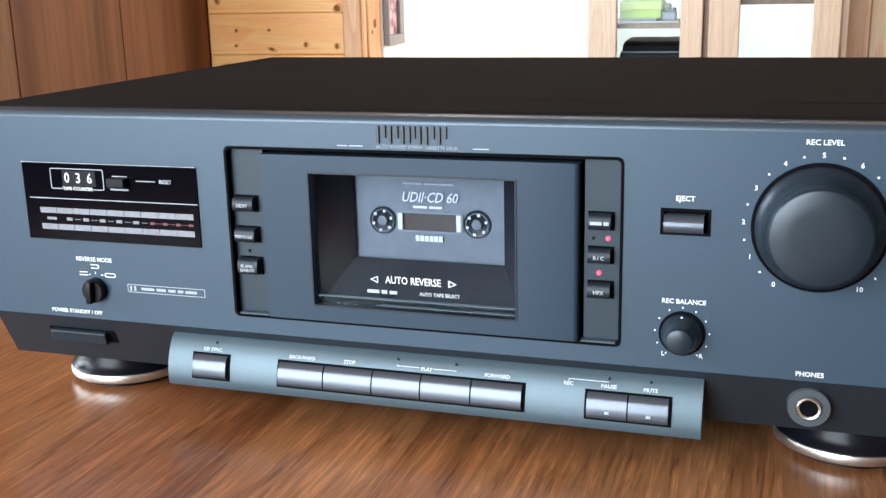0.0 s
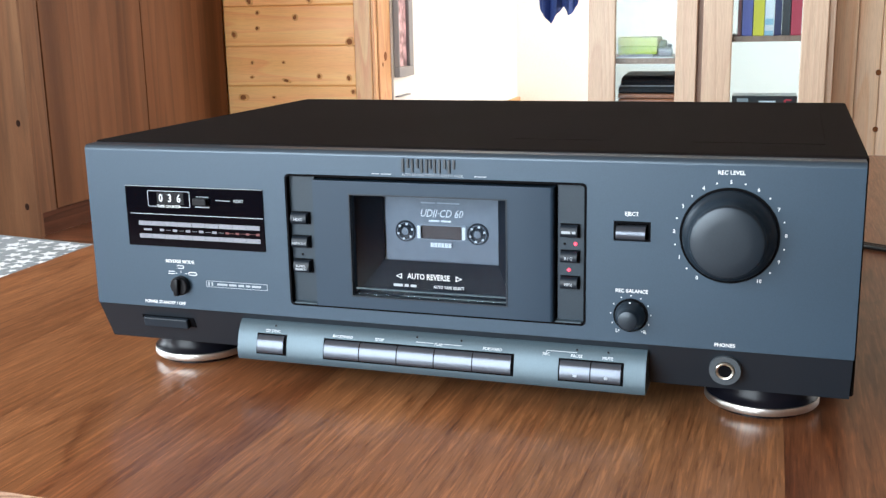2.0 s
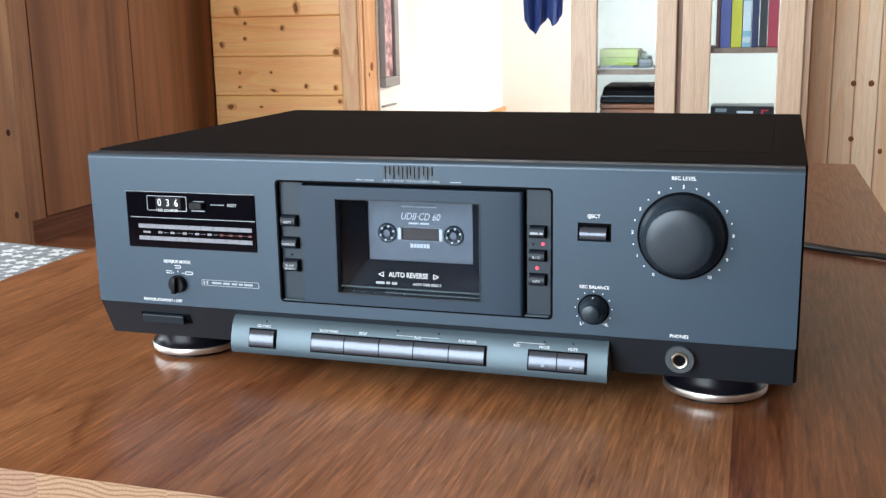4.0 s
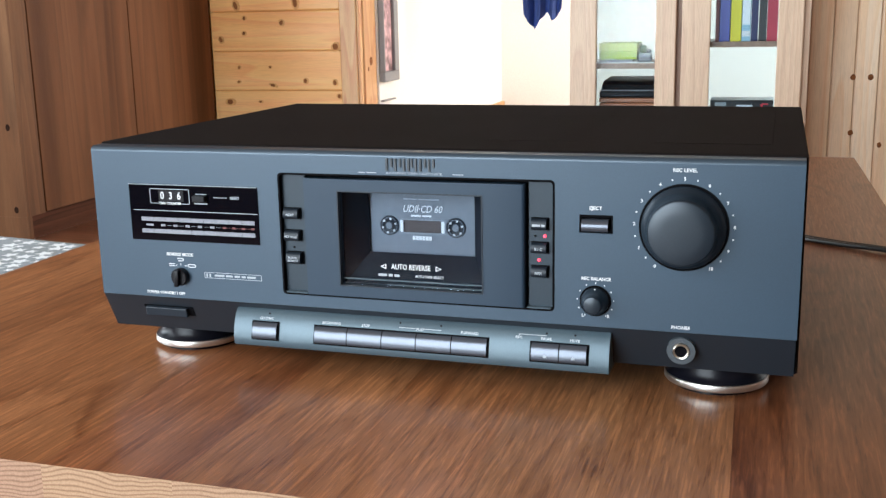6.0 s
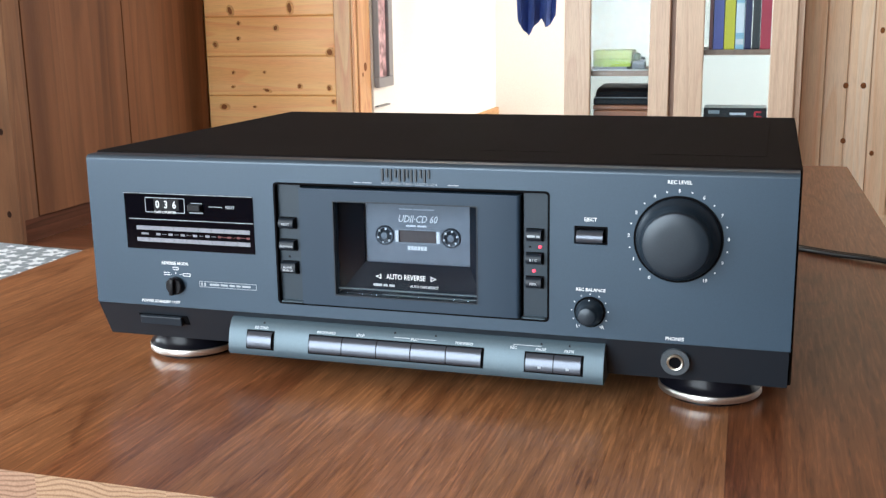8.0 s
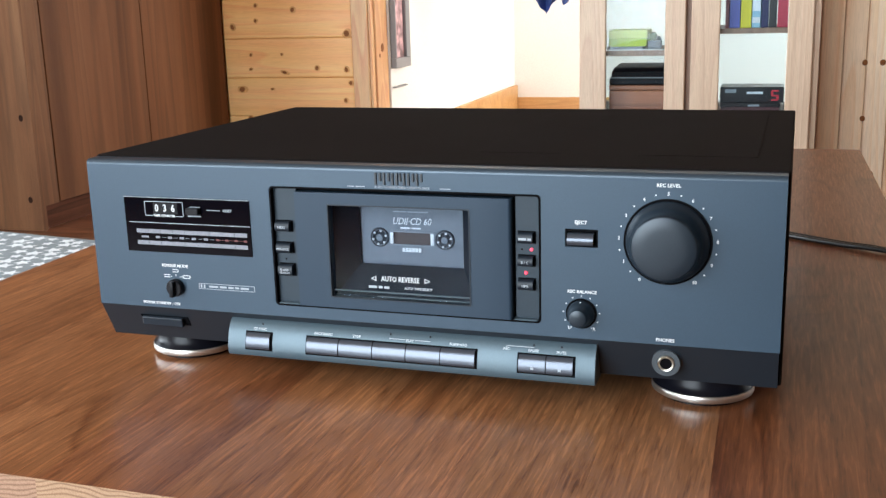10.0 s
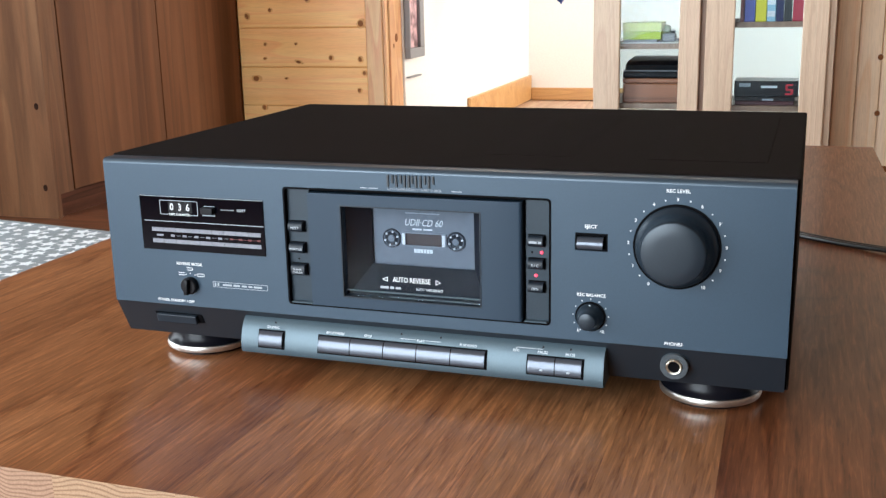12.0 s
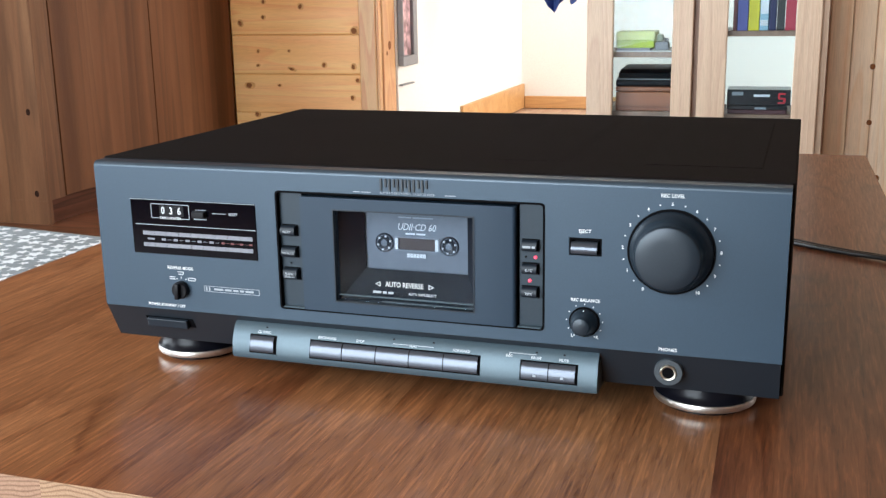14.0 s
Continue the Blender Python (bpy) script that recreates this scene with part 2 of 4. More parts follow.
M = {
    "panel": plain("slate grey painted front", (0.0285, 0.0550, 0.0850), 0.40, 0.20, 1800, 0.06, 0.05),
    # lighter than the front: the edge's bright line of light is in the colour
    "panel_lip": plain("slate grey edge with highlight in colour", (0.045, 0.066, 0.088), 0.32, 0.35, 1800, 0.06, 0.03),
    "cover": plain("black powder coated steel", (0.0108, 0.0080, 0.0074), 0.84, 0.0, 2600, 0.15, 0.10, spec=0.03),
    "door": plain("charcoal plastic door", (0.0205, 0.039, 0.063), 0.45, 0.1, 1800, 0.06, 0.05, spec=0.3),
    # front paint made darker: shade of the down-facing slope put into the colour
    "lower": plain("shaded slate lower front", (0.0125, 0.0180, 0.0250), 0.45, 0.1, 1800, 0.06, 0.05),
    "strip": plain("dark slate strip", (0.020, 0.034, 0.048), 0.45, 0.1, 1800, 0.06, 0.05, spec=0.35),
    "black": plain("black plastic", (0.005, 0.005, 0.007), 0.4, 0.0, 900, 0.1, 0.03, spec=0.2),
    "black_gloss": plain("gloss black acrylic", (0.002, 0.002, 0.004), 0.08, 0.0, 300, 0.1, 0.0, spec=0.13),
    "gap": plain("unlit black gap", (0.003, 0.003, 0.004), 0.8, 0.0, 900, 0.1, 0.0, spec=0.06),
    "key": plain("dark grey key plastic", (0.011, 0.017, 0.025), 0.42, 0.0, 900, 0.08, 0.03, spec=0.3),
    "knob": plain("satin charcoal knob", (0.015, 0.024, 0.034), 0.31, 0.3, 1200, 0.06, 0.04),
    "bar": plain("blue-grey brushed strip", (0.072, 0.108, 0.132), 0.40, 0.30, 1500, 0.06, 0.03),
    "steel_key": plain("gunmetal lacquered key", (0.085, 0.096, 0.118), 0.24, 0.55, 1500, 0.05, 0.02),
    "chrome": plain("satin chrome", (0.78, 0.75, 0.71), 0.38, 1.0, 500, 0.05, 0.0),
    "gold": plain("gilt brass", (0.80, 0.75, 0.66), 0.36, 1.0, 500, 0.05, 0.0),
    "foot": plain("gloss black rubber foot", (0.005, 0.005, 0.008), 0.30, 0.0, 600, 0.1, 0.0, spec=0.18),
    "print": plain("white print", (0.76, 0.79, 0.81), 0.5, 0.0, 3000, 0.05, 0.0),
    "print_soft": plain("worn white print", (0.50, 0.54, 0.57), 0.5, 0.0, 3000, 0.08, 0.0),
    "print_grey": plain("grey print", (0.36, 0.40, 0.44), 0.5, 0.0, 3000, 0.05, 0.0),
    "print_red": plain("red print", (0.13, 0.025, 0.024), 0.5, 0.0, 3000, 0.05, 0.0),
    "meter": plain("pale meter segments", (0.22, 0.23, 0.265), 0.3, 0.0, 900, 0.15, 0.0),
    "logo": plain("dark raised mark", (0.018, 0.022, 0.028), 0.3, 0.2, 900, 0.05, 0.0),
    "shell": plain("smoke grey cassette shell", (0.14, 0.165, 0.195), 0.3, 0.0, 300, 0.10, 0.0),
    "shell_pale": plain("pale cassette face", (0.19, 0.22, 0.255), 0.3, 0.0, 300, 0.08, 0.0),
    "tape": plain("brown magnetic tape", (0.062, 0.046, 0.043), 0.25, 0.0, 400, 0.1, 0.0),
    "well": plain("dark grey cassette well", (0.0085, 0.0125, 0.0185), 0.50, 0.0, 900, 0.08, 0.0, spec=0.12),
    "led": glow("red lamp", (1.0, 0.08, 0.14), 1.15),
    "glass": clear_glass("clear window", (0.84, 0.88, 0.93), 0.03, 1.25),
    "pane": clear_glass("cabinet pane", (0.84, 0.90, 0.93), 0.01, 1.25),
    "oak": oak_boards("varnished oak boards", (0.235, 0.086, 0.031), (0.300, 0.116, 0.044), (0.370, 0.155, 0.063), 0.31, 0.42, 0.22),
    "oak_red": oak_boards("reddish varnished oak boards", (0.200, 0.066, 0.024), (0.255, 0.090, 0.035), (0.320, 0.125, 0.051), 0.31, 0.42, 0.22),
    "oak_dark": oak_boards("dark red-brown varnished oak boards", (0.125, 0.038, 0.015), (0.160, 0.053, 0.021), (0.205, 0.074, 0.031), 0.33, 0.30, 0.12),
    "oak_tan": oak_boards("tan varnished oak boards", (0.245, 0.100, 0.040), (0.315, 0.137, 0.057), (0.390, 0.182, 0.079), 0.31, 0.42, 0.22),
    "oak_end": end_grain("bare oak end grain", (0.25, 0.138, 0.088), (0.44, 0.275, 0.190)),
    "pine": wood("lacquered pine boards", (0.82, 0.365, 0.112), (0.88, 0.455, 0.165), (0.92, 0.54, 0.23), "x", 0.42, 0.1, 4.0, 0.25, 0.12, contrast=0.5),
    "pine_up": wood("lacquered pine trim", (0.62, 0.31, 0.13), (0.74, 0.40, 0.19), (0.82, 0.49, 0.26), "z", 0.42, 0.1, 5.0, 0.3, 0.15, contrast=0.7),
    "pine_wall": wood("pale pine wall planks", (0.80, 0.53, 0.33), (0.88, 0.64, 0.43), (0.92, 0.72, 0.52), "z", 0.5, 0.0, 5.0, 0.3, 0.2, contrast=0.6),
    "knot": plain("dark pine knot", (0.235, 0.082, 0.024), 0.6, 0.0, 200, 0.35, 0.1, spec=0.15),
    "knot_dark": plain("black dead knot", (0.030, 0.012, 0.007), 0.7, 0.0, 200, 0.3, 0.1, spec=0.1),
    "knot_ring": plain("amber wood round a knot", (0.66, 0.31, 0.10), 0.5, 0.0, 120, 0.25, 0.05, spec=0.3),
    "walnut": wood("brown wardrobe veneer", (0.104, 0.038, 0.014), (0.168, 0.064, 0.025), (0.225, 0.094, 0.040), "z", 0.55, 0.0, 3.6, 0.22, 0.12, contrast=0.5, spec=0.2, lines=9.0),
    "walnut_pale": wood("light brown wardrobe side", (0.082, 0.031, 0.012), (0.155, 0.064, 0.026), (0.25, 0.118, 0.052), "z", 0.60, 0.0, 5.0, 0.3, 0.05, contrast=0.7, spec=0.3, lines=9.0),
    "plinth": wood("dark red-brown plinth", (0.060, 0.018, 0.008), (0.085, 0.027, 0.012), (0.11, 0.038, 0.018), "y", 0.6, 0.0, 6.0, 0.4, 0.1, spec=0.15),
    "case": wood("pale beech cabinet", (0.55, 0.375, 0.255), (0.62, 0.435, 0.305), (0.68, 0.495, 0.365), "z", 0.42, 0.1, 6.0, 0.35, 0.08, contrast=0.4),
    # same beech as the case, with the cabinet's inner shade put into the colour
    "case_shaded": wood("shaded beech carcass", (0.26, 0.155, 0.105), (0.31, 0.19, 0.13), (0.36, 0.23, 0.165), "z", 0.45, 0.0, 6.0, 0.35, 0.08, contrast=0.4),
    "brown_trim": wood("brown timber trim", (0.155, 0.082, 0.052), (0.215, 0.118, 0.077), (0.275, 0.158, 0.106), "z", 0.45, 0.0, 6.0, 0.4, 0.1),
    "skirting": wood("orange pine skirting", (0.52, 0.26, 0.09), (0.62, 0.33, 0.12), (0.70, 0.40, 0.17), "x", 0.4, 0.1, 5.0, 0.3, 0.1, contrast=0.5),
    "floorboards": wood("red-brown floorboards", (0.12, 0.042, 0.019), (0.165, 0.06, 0.028), (0.22, 0.086, 0.042), "x", 0.3, 0.2, 4.0, 0.6, 0.1),
    "pale_floor": wood("pale pine floor", (0.55, 0.36, 0.25), (0.64, 0.44, 0.32), (0.70, 0.52, 0.39), "y", 0.35, 0.1, 4.0, 0.4, 0.1),
    "lining": wood("brown pine lining", (0.15, 0.078, 0.038), (0.20, 0.11, 0.055), (0.26, 0.15, 0.08), "y", 0.55, 0.0, 3.0, 0.3, 0.1),
    "white": plain("white wall paint", (0.82, 0.80, 0.76), 0.7, 0.0, 120, 0.03, 0.15, patch=1.5),
    "back_white": plain("white back panel", (0.74, 0.78, 0.80), 0.5, 0.0, 120, 0.04, 0.0, patch=2.0),
    "grey_cloth": plain("grey-blue woven cotton", (0.25, 0.28, 0.295), 0.85, 0.0, 900, 0.18, 0.5, patch=20),
    "star": plain("white printed cotton", (0.68, 0.70, 0.71), 0.85, 0.0, 900, 0.08, 0.4, patch=20),
    "blue_cloth": plain("navy blue cotton", (0.060, 0.115, 0.36), 0.85, 0.0, 500, 0.25, 0.5, patch=14),
    "cable": plain("black cable sheath", (0.012, 0.011, 0.011), 0.4, 0.0, 600, 0.1, 0.05),
    "paper": plain("paper edge", (0.70, 0.68, 0.62), 0.7, 0.0, 800, 0.12, 0.2),
    "socket_grey": plain("grey plastic collar", (0.055, 0.066, 0.076), 0.45, 0.0, 900, 0.08, 0.03),
    "grey_frame": plain("grey painted frame", (0.23, 0.23, 0.24), 0.45, 0.0, 400, 0.08, 0.05),
    "red_pattern": plain("red and white picture", (0.72, 0.36, 0.38), 0.5, 0.0, 26, 0.75, 0.0, patch=18),
    "lime": plain("lime green card", (0.42, 0.55, 0.03), 0.5, 0.0, 300, 0.08, 0.0),
    "lime_pale": plain("pale green card", (0.60, 0.66, 0.16), 0.5, 0.0, 300, 0.08, 0.0),
    "box_brown": wood("reddish wooden box", (0.26, 0.082, 0.034), (0.35, 0.118, 0.050), (0.43, 0.16, 0.072), "x", 0.35, 0.2, 7.0, 0.4, 0.1),
    "box_black": plain("black printed card", (0.016, 0.016, 0.018), 0.3, 0.0, 300, 0.1, 0.0),
}


def cover_paint(name, colour):
    return plain(name, colour, 0.42, 0.0, 400, 0.08, 0.03)


# ---- mesh helpers ----


def box(bm, x0, y0, z0, x1, y1, z1, edge=0.0, steps=1):
    made = bmesh.ops.create_cube(bm, size=1)["verts"]
    for v in made:
        v.co = Vector(((x0 + x1) / 2 + v.co.x * (x1 - x0), (y0 + y1) / 2 + v.co.y * (y1 - y0), (z0 + z1) / 2 + v.co.z * (z1 - z0)))
    if edge:
        edges = list({e for v in made for e in v.link_edges})
        bmesh.ops.bevel(bm, geom=edges, offset=edge, segments=steps, affect="EDGES", profile=0.5)
    return bm


def boxed(x0, y0, z0, x1, y1, z1, edge=0.0, steps=1):
    return box(bmesh.new(), x0, y0, z0, x1, y1, z1, edge, steps)


def prism(bm, profile, x0, x1):
    """A profile in (y, z), pulled from x0 to x1."""
    a = [bm.verts.new((x0, y, z)) for y, z in profile]
    b = [bm.verts.new((x1, y, z)) for y, z in profile]
    k = len(profile)
    for i in range(k):
        bm.faces.new((a[i], a[(i + 1) % k], b[(i + 1) % k], b[i]))
    bm.faces.new(a[::-1]), bm.faces.new(b)
    bmesh.ops.recalc_face_normals(bm, faces=bm.faces)
    return bm


def lathe(bm, profile, m=Matrix.Identity(4), steps=48):
    """A profile in (radius, height) turned round z, then placed by m."""
    rings = []
    for r, z in profile:
        if r < 1e-7:
            rings.append([bm.verts.new(m @ Vector((0, 0, z)))])
        else:
            rings.append([bm.verts.new(m @ Vector((r * math.cos(2 * math.pi * i / steps), r * math.sin(2 * math.pi * i / steps), z))) for i in range(steps)])
    for a, b in zip(rings, rings[1:]):
        for i in range(steps):
            j = (i + 1) % steps
            if len(a) == 1 and len(b) == 1:
                break
            if len(a) == 1:
                bm.faces.new((a[0], b[j], b[i]))
            elif len(b) == 1:
                bm.faces.new((a[i], a[j], b[0]))
            else:
                bm.faces.new((a[i], a[j], b[j], b[i]))
    bmesh.ops.recalc_face_normals(bm, faces=bm.faces)
    return bm


def holed(x0, z0, x1, z1, y0, y1, holes):
    """A plate from y0 to y1 with rectangular holes (x0, z0, x1, z1) right through it."""
    bm = bmesh.new()
    xs = sorted({x0, x1, *(h[0] for h in holes), *(h[2] for h in holes)})
    zs = sorted({z0, z1, *(h[1] for h in holes), *(h[3] for h in holes)})

    def solid(i, j):
        if not (0 <= i < len(xs) - 1 and 0 <= j < len(zs) - 1):
            return False
        cx, cz = (xs[i] + xs[i + 1]) / 2, (zs[j] + zs[j + 1]) / 2
        return not any(h[0] < cx < h[2] and h[1] < cz < h[3] for h in holes)

    def quad(*p):
        bm.faces.new([bm.verts.new(v) for v in p])

    for i in range(len(xs) - 1):
        for j in range(len(zs) - 1):
            if not solid(i, j):
                continue
            a, b, c, d = xs[i], xs[i + 1], zs[j], zs[j + 1]
            quad((a, y0, c), (b, y0, c), (b, y0, d), (a, y0, d))
            quad((a, y1, c), (a, y1, d), (b, y1, d), (b, y1, c))
            if not solid(i - 1, j):
                quad((a, y0, c), (a, y0, d), (a, y1, d), (a, y1, c))
            if not solid(i + 1, j):
                quad((b, y0, c), (b, y1, c), (b, y1, d), (b, y0, d))
            if not solid(i, j - 1):
                quad((a, y0, c), (a, y1, c), (b, y1, c), (b, y0, c))
            if not solid(i, j + 1):
                quad((a, y0, d), (b, y0, d), (b, y1, d), (a, y1, d))
    bmesh.ops.remove_doubles(bm, verts=bm.verts, dist=1e-6)
    bmesh.ops.recalc_face_normals(bm, faces=bm.faces)
    return bm


def rounded(x0, z0, x1, z1, r, steps=6):
    pts = []
    for cx, cz, a0 in ((x1 - r, z1 - r, 0), (x0 + r, z1 - r, 90), (x0 + r, z0 + r, 180), (x1 - r, z0 + r, 270)):
        for k in range(steps + 1):
            a = radians(a0 + 90 * k / steps)
            pts.append((cx + r * math.cos(a), cz + r * math.sin(a)))
    return pts


def ring_of(bm, outer, inner, y0, y1):
    """A closed band between two outlines of equal count in (x, z), from y0 to y1."""
    k = len(outer)
    vs = [[bm.verts.new((p[0], y, p[1])) for p in loop] for loop, y in ((outer, y0), (inner, y0), (inner, y1), (outer, y1))]
    for i in range(k):
        j = (i + 1) % k
        for a, b in ((0, 1), (1, 2), (2, 3), (3, 0)):
            bm.faces.new((vs[a][i], vs[a][j], vs[b][j], vs[b][i]))
    bmesh.ops.recalc_face_normals(bm, faces=bm.faces)
    return bm


def slab(bm, outline, y0, y1):
    """A flat shape given by an outline in (x, z), from y0 to y1."""
    a = [bm.verts.new((x, y0, z)) for x, z in outline]
    b = [bm.verts.new((x, y1, z)) for x, z in outline]
    k = len(outline)
    bm.faces.new(a), bm.faces.new(b[::-1])
    for i in range(k):
        bm.faces.new((a[i], a[(i + 1) % k], b[(i + 1) % k], b[i]))
    bmesh.ops.recalc_face_normals(bm, faces=bm.faces)
    return bm


def mesh_of(name, bm, *materials, smooth=None):
    me = bpy.data.meshes.new(name)
    bm.to_mesh(me)
    bm.free()
    for m in materials:
        me.materials.append(m)
    if smooth:
        me.polygons.foreach_set("use_smooth", [True] * len(me.polygons))
        me.set_sharp_from_angle(angle=radians(smooth))
    return me


def part(name, bm, material, parent, label="", smooth=None):
    ob = new(name, mesh_of(name, bm, *(material if isinstance(material, tuple) else (material,)), smooth=smooth))
    ob.parent = parent
    return tagged(ob, label)


def thing(name, place, label, category, group=""):
    ob = new(name)
    ob.empty_display_size = 0.05
    ob.location = place
    return tagged(ob, label, category, group)


def single(name, bm, material, label, category, smooth=None, place=(0, 0, 0)):
    ob = new(name, mesh_of(name, bm, *(material if isinstance(material, tuple) else (material,)), smooth=smooth))
    ob.location = place
    return tagged(ob, label, category)


def setting(name, bm, material, parent=None, smooth=None):
    ob = new(name, mesh_of(name, bm, material, smooth=smooth))
    ob.parent = parent
    return tagged(ob, kind="structure")


def letters(text, size, x, y, z, material, parent, name="lettering", bold=0.0, lean=0.0, wide=1.0, tilt=0.0):
    """Words that face -y, centred on (x, z)."""
    cu = bpy.data.curves.new(name, "FONT")
    cu.body, cu.size, cu.align_x, cu.align_y = text, size, "CENTER", "CENTER"
    cu.extrude, cu.offset, cu.shear, cu.resolution_u = 0.00008, bold, lean, 2
    tmp = bpy.data.objects.new(name, cu)
    me = bpy.data.meshes.new_from_object(tmp)
    bpy.data.objects.remove(tmp), bpy.data.curves.remove(cu)
    me.materials.clear()
    me.materials.append(material)
    me.transform(pose(x, y, z, 90 + tilt) @ Matrix.Diagonal((wide, 1, 1, 1)))
    ob = new(name, me)
    ob.parent = parent
    return ob


def strips(rects, y0, y1):
    """Small flat bars (x0, z0, x1, z1) joined into one mesh."""
    bm = bmesh.new()
    for a, b, c, d in rects:
        box(bm, a, y0, b, c, y1, d)
    return bm

# ---- the room ----
WX0, WX1, WY0, WY1, TOP = -2.35, 2.0, -2.6, 5.54, 2.4
PINE_Y, RIGHT_Y, FAR_X = 3.24, 2.42, -1.06

setting("floor", boxed(WX0 - 0.1, WY0 - 0.1, -0.1, WX1 + 0.1, 3.40, 0.0), M["floorboards"])
setting("floor_far_room", boxed(WX0 - 0.1, 3.40, -0.1, WX1 + 0.1, WY1 + 0.1, -0.004), M["pale_floor"])
setting("ceiling", boxed(WX0 - 0.1, WY0 - 0.1, TOP, WX1 + 0.1, 3.40, TOP + 0.1), M["lining"])
setting("ceiling_far_room", boxed(WX0 - 0.1, 3.402, TOP, WX1 + 0.1, WY1 + 0.1, TOP + 0.1), M["white"])
west = holed(WY0 - 0.1, 0, PINE_Y, TOP, 0, 0.1, [(-1.0, 0.55, 0.7, 2.05)])
bmesh.ops.transform(west, matrix=Matrix.Translation((WX0, 0, 0)) @ Matrix.Rotation(radians(90), 4, "Z"), verts=west.verts)
setting("wall_west", west, M["lining"])
# the south wall has the window opening through it
setting("wall_south", holed(WX0, 0, WX1, TOP, WY0 - 0.1, WY0, [(-2.18, 0.22, 0.10, 2.28)]), M["lining"])
# the first opening is added for the east fill lamp
east = holed(WY0 - 0.1, 0, WY1 + 0.1, TOP, 0, 0.1, [(0.75, 0.75, 2.35, 2.15), (3.65, 0.3, 5.25, 2.28)])
bmesh.ops.transform(east, matrix=Matrix.Translation((WX1 + 0.1, 0, 0)) @ Matrix.Rotation(radians(90), 4, "Z"), verts=east.verts)
setting("wall_east", east, M["lining"])
setting("wall_far_north", boxed(FAR_X, WY1, 0, WX1, WY1 + 0.1, TOP), M["white"])
setting("wall_far_west", boxed(FAR_X - 0.1, PINE_Y + 0.16, 0, FAR_X, WY1 + 0.1, TOP), M["white"])
setting("baseboard_far_west", boxed(FAR_X + 0.002, 4.262, 0, FAR_X + 0.02, WY1 - 0.002, 0.145, 0.003), M["skirting"])
setting("baseboard_far_north", boxed(FAR_X + 0.022, WY1 - 0.018, 0, -0.42, WY1 - 0.002, 0.072, 0.003), M["skirting"])
setting("wall_north_lintel", boxed(-1.07, RIGHT_Y + 0.12, 2.06, -0.06, PINE_Y + 0.16, TOP - 0.002), M["white"])

# log-style wall of level pine boards
pine_wall = setting("wall_pine", boxed(WX0, PINE_Y + 0.03, 0, -1.078, PINE_Y + 0.16, TOP), M["pine"])
pitch = 0.1565
board_me = mesh_of("board", boxed(-1.72, PINE_Y, 0.0001, -1.157, PINE_Y + 0.0298, pitch - 0.0001, 0.0065, 3), M["pine"])
for k in range(15):
    ob = new("board", board_me)
    ob.location.z = 0.375 - 2 * pitch + (k - 0) * pitch
    ob.parent = pine_wall
part("trim_board", boxed(-1.1555, PINE_Y - 0.010, 0, -1.0865, PINE_Y + 0.028, TOP - 0.002, 0.003), M["pine_up"], pine_wall)
part("corner_bead", boxed(-1.0855, PINE_Y - 0.004, 0, -1.0755, PINE_Y + 0.028, TOP - 0.002, 0.002), M["pine_up"], pine_wall)
part("jamb_lining", boxed(-1.0772, PINE_Y + 0.03, 0, -1.068, PINE_Y + 0.158, TOP - 0.002, 0.002), M["pine_up"], pine_wall)


def knot(x, z, w, h, y, parent, turn=0.0, ringed=True):
    bm = bmesh.new()
    lathe(bm, [(0.5, 0.0), (0.42, 0.0006), (0.2, 0.0009), (0.0, 0.0009)], steps=14)
    bmesh.ops.transform(bm, matrix=pose(x, y, z, 90, 0, 0) @ pose(0, 0, 0, 0, 0, turn) @ Matrix.Diagonal((w * 0.85, h * 0.85, 1, 1)), verts=bm.verts)
    part("knot", bm, M["knot"], parent)
    if not ringed:
        return
    ring = lathe(bmesh.new(), [(0.5, 0.0), (0.4, 0.0003), (0.0, 0.0004)], steps=16)
    bmesh.ops.transform(ring, matrix=pose(x + 0.1 * w, y, z, 90, 0, 0) @ pose(0, 0, 0, 0, 0, turn) @ Matrix.Diagonal((w * 1.5, h * 1.15, 1, 1)), verts=ring.verts)
    part("knot_ring", ring, M["knot_ring"], parent)


for x, z, w, h, a in (
    (-1.603, 0.712, 0.022, 0.042, 20), (-1.568, 0.662, 0.016, 0.018, 0), (-1.407, 0.642, 0.020, 0.024, -30), (-1.344, 0.719, 0.024, 0.050, 5),
    (-1.237, 0.764, 0.024, 0.016, 0), (-1.677, 0.579, 0.018, 0.028, 25), (-1.573, 0.602, 0.016, 0.018, 0), (-1.603, 0.467, 0.013, 0.016, 0),
    (-1.465, 0.468, 0.012, 0.012, 0), (-1.607, 0.410, 0.014, 0.012, 10), (-1.457, 0.396, 0.028, 0.014, -15), (-1.314, 0.413, 0.018, 0.022, 0),
    (-1.180, 0.546, 0.030, 0.032, 35), (-1.188, 0.406, 0.018, 0.026, 20), (-1.172, 0.353, 0.018, 0.020, 0), (-1.652, 0.329, 0.034, 0.026, 0),
    (-1.622, 0.211, 0.020, 0.022, 0), (-1.196, 0.284, 0.018, 0.020, 0), (-1.515, 0.330, 0.016, 0.010, 0)):
    knot(x, z, w, h, PINE_Y, pine_wall, a)
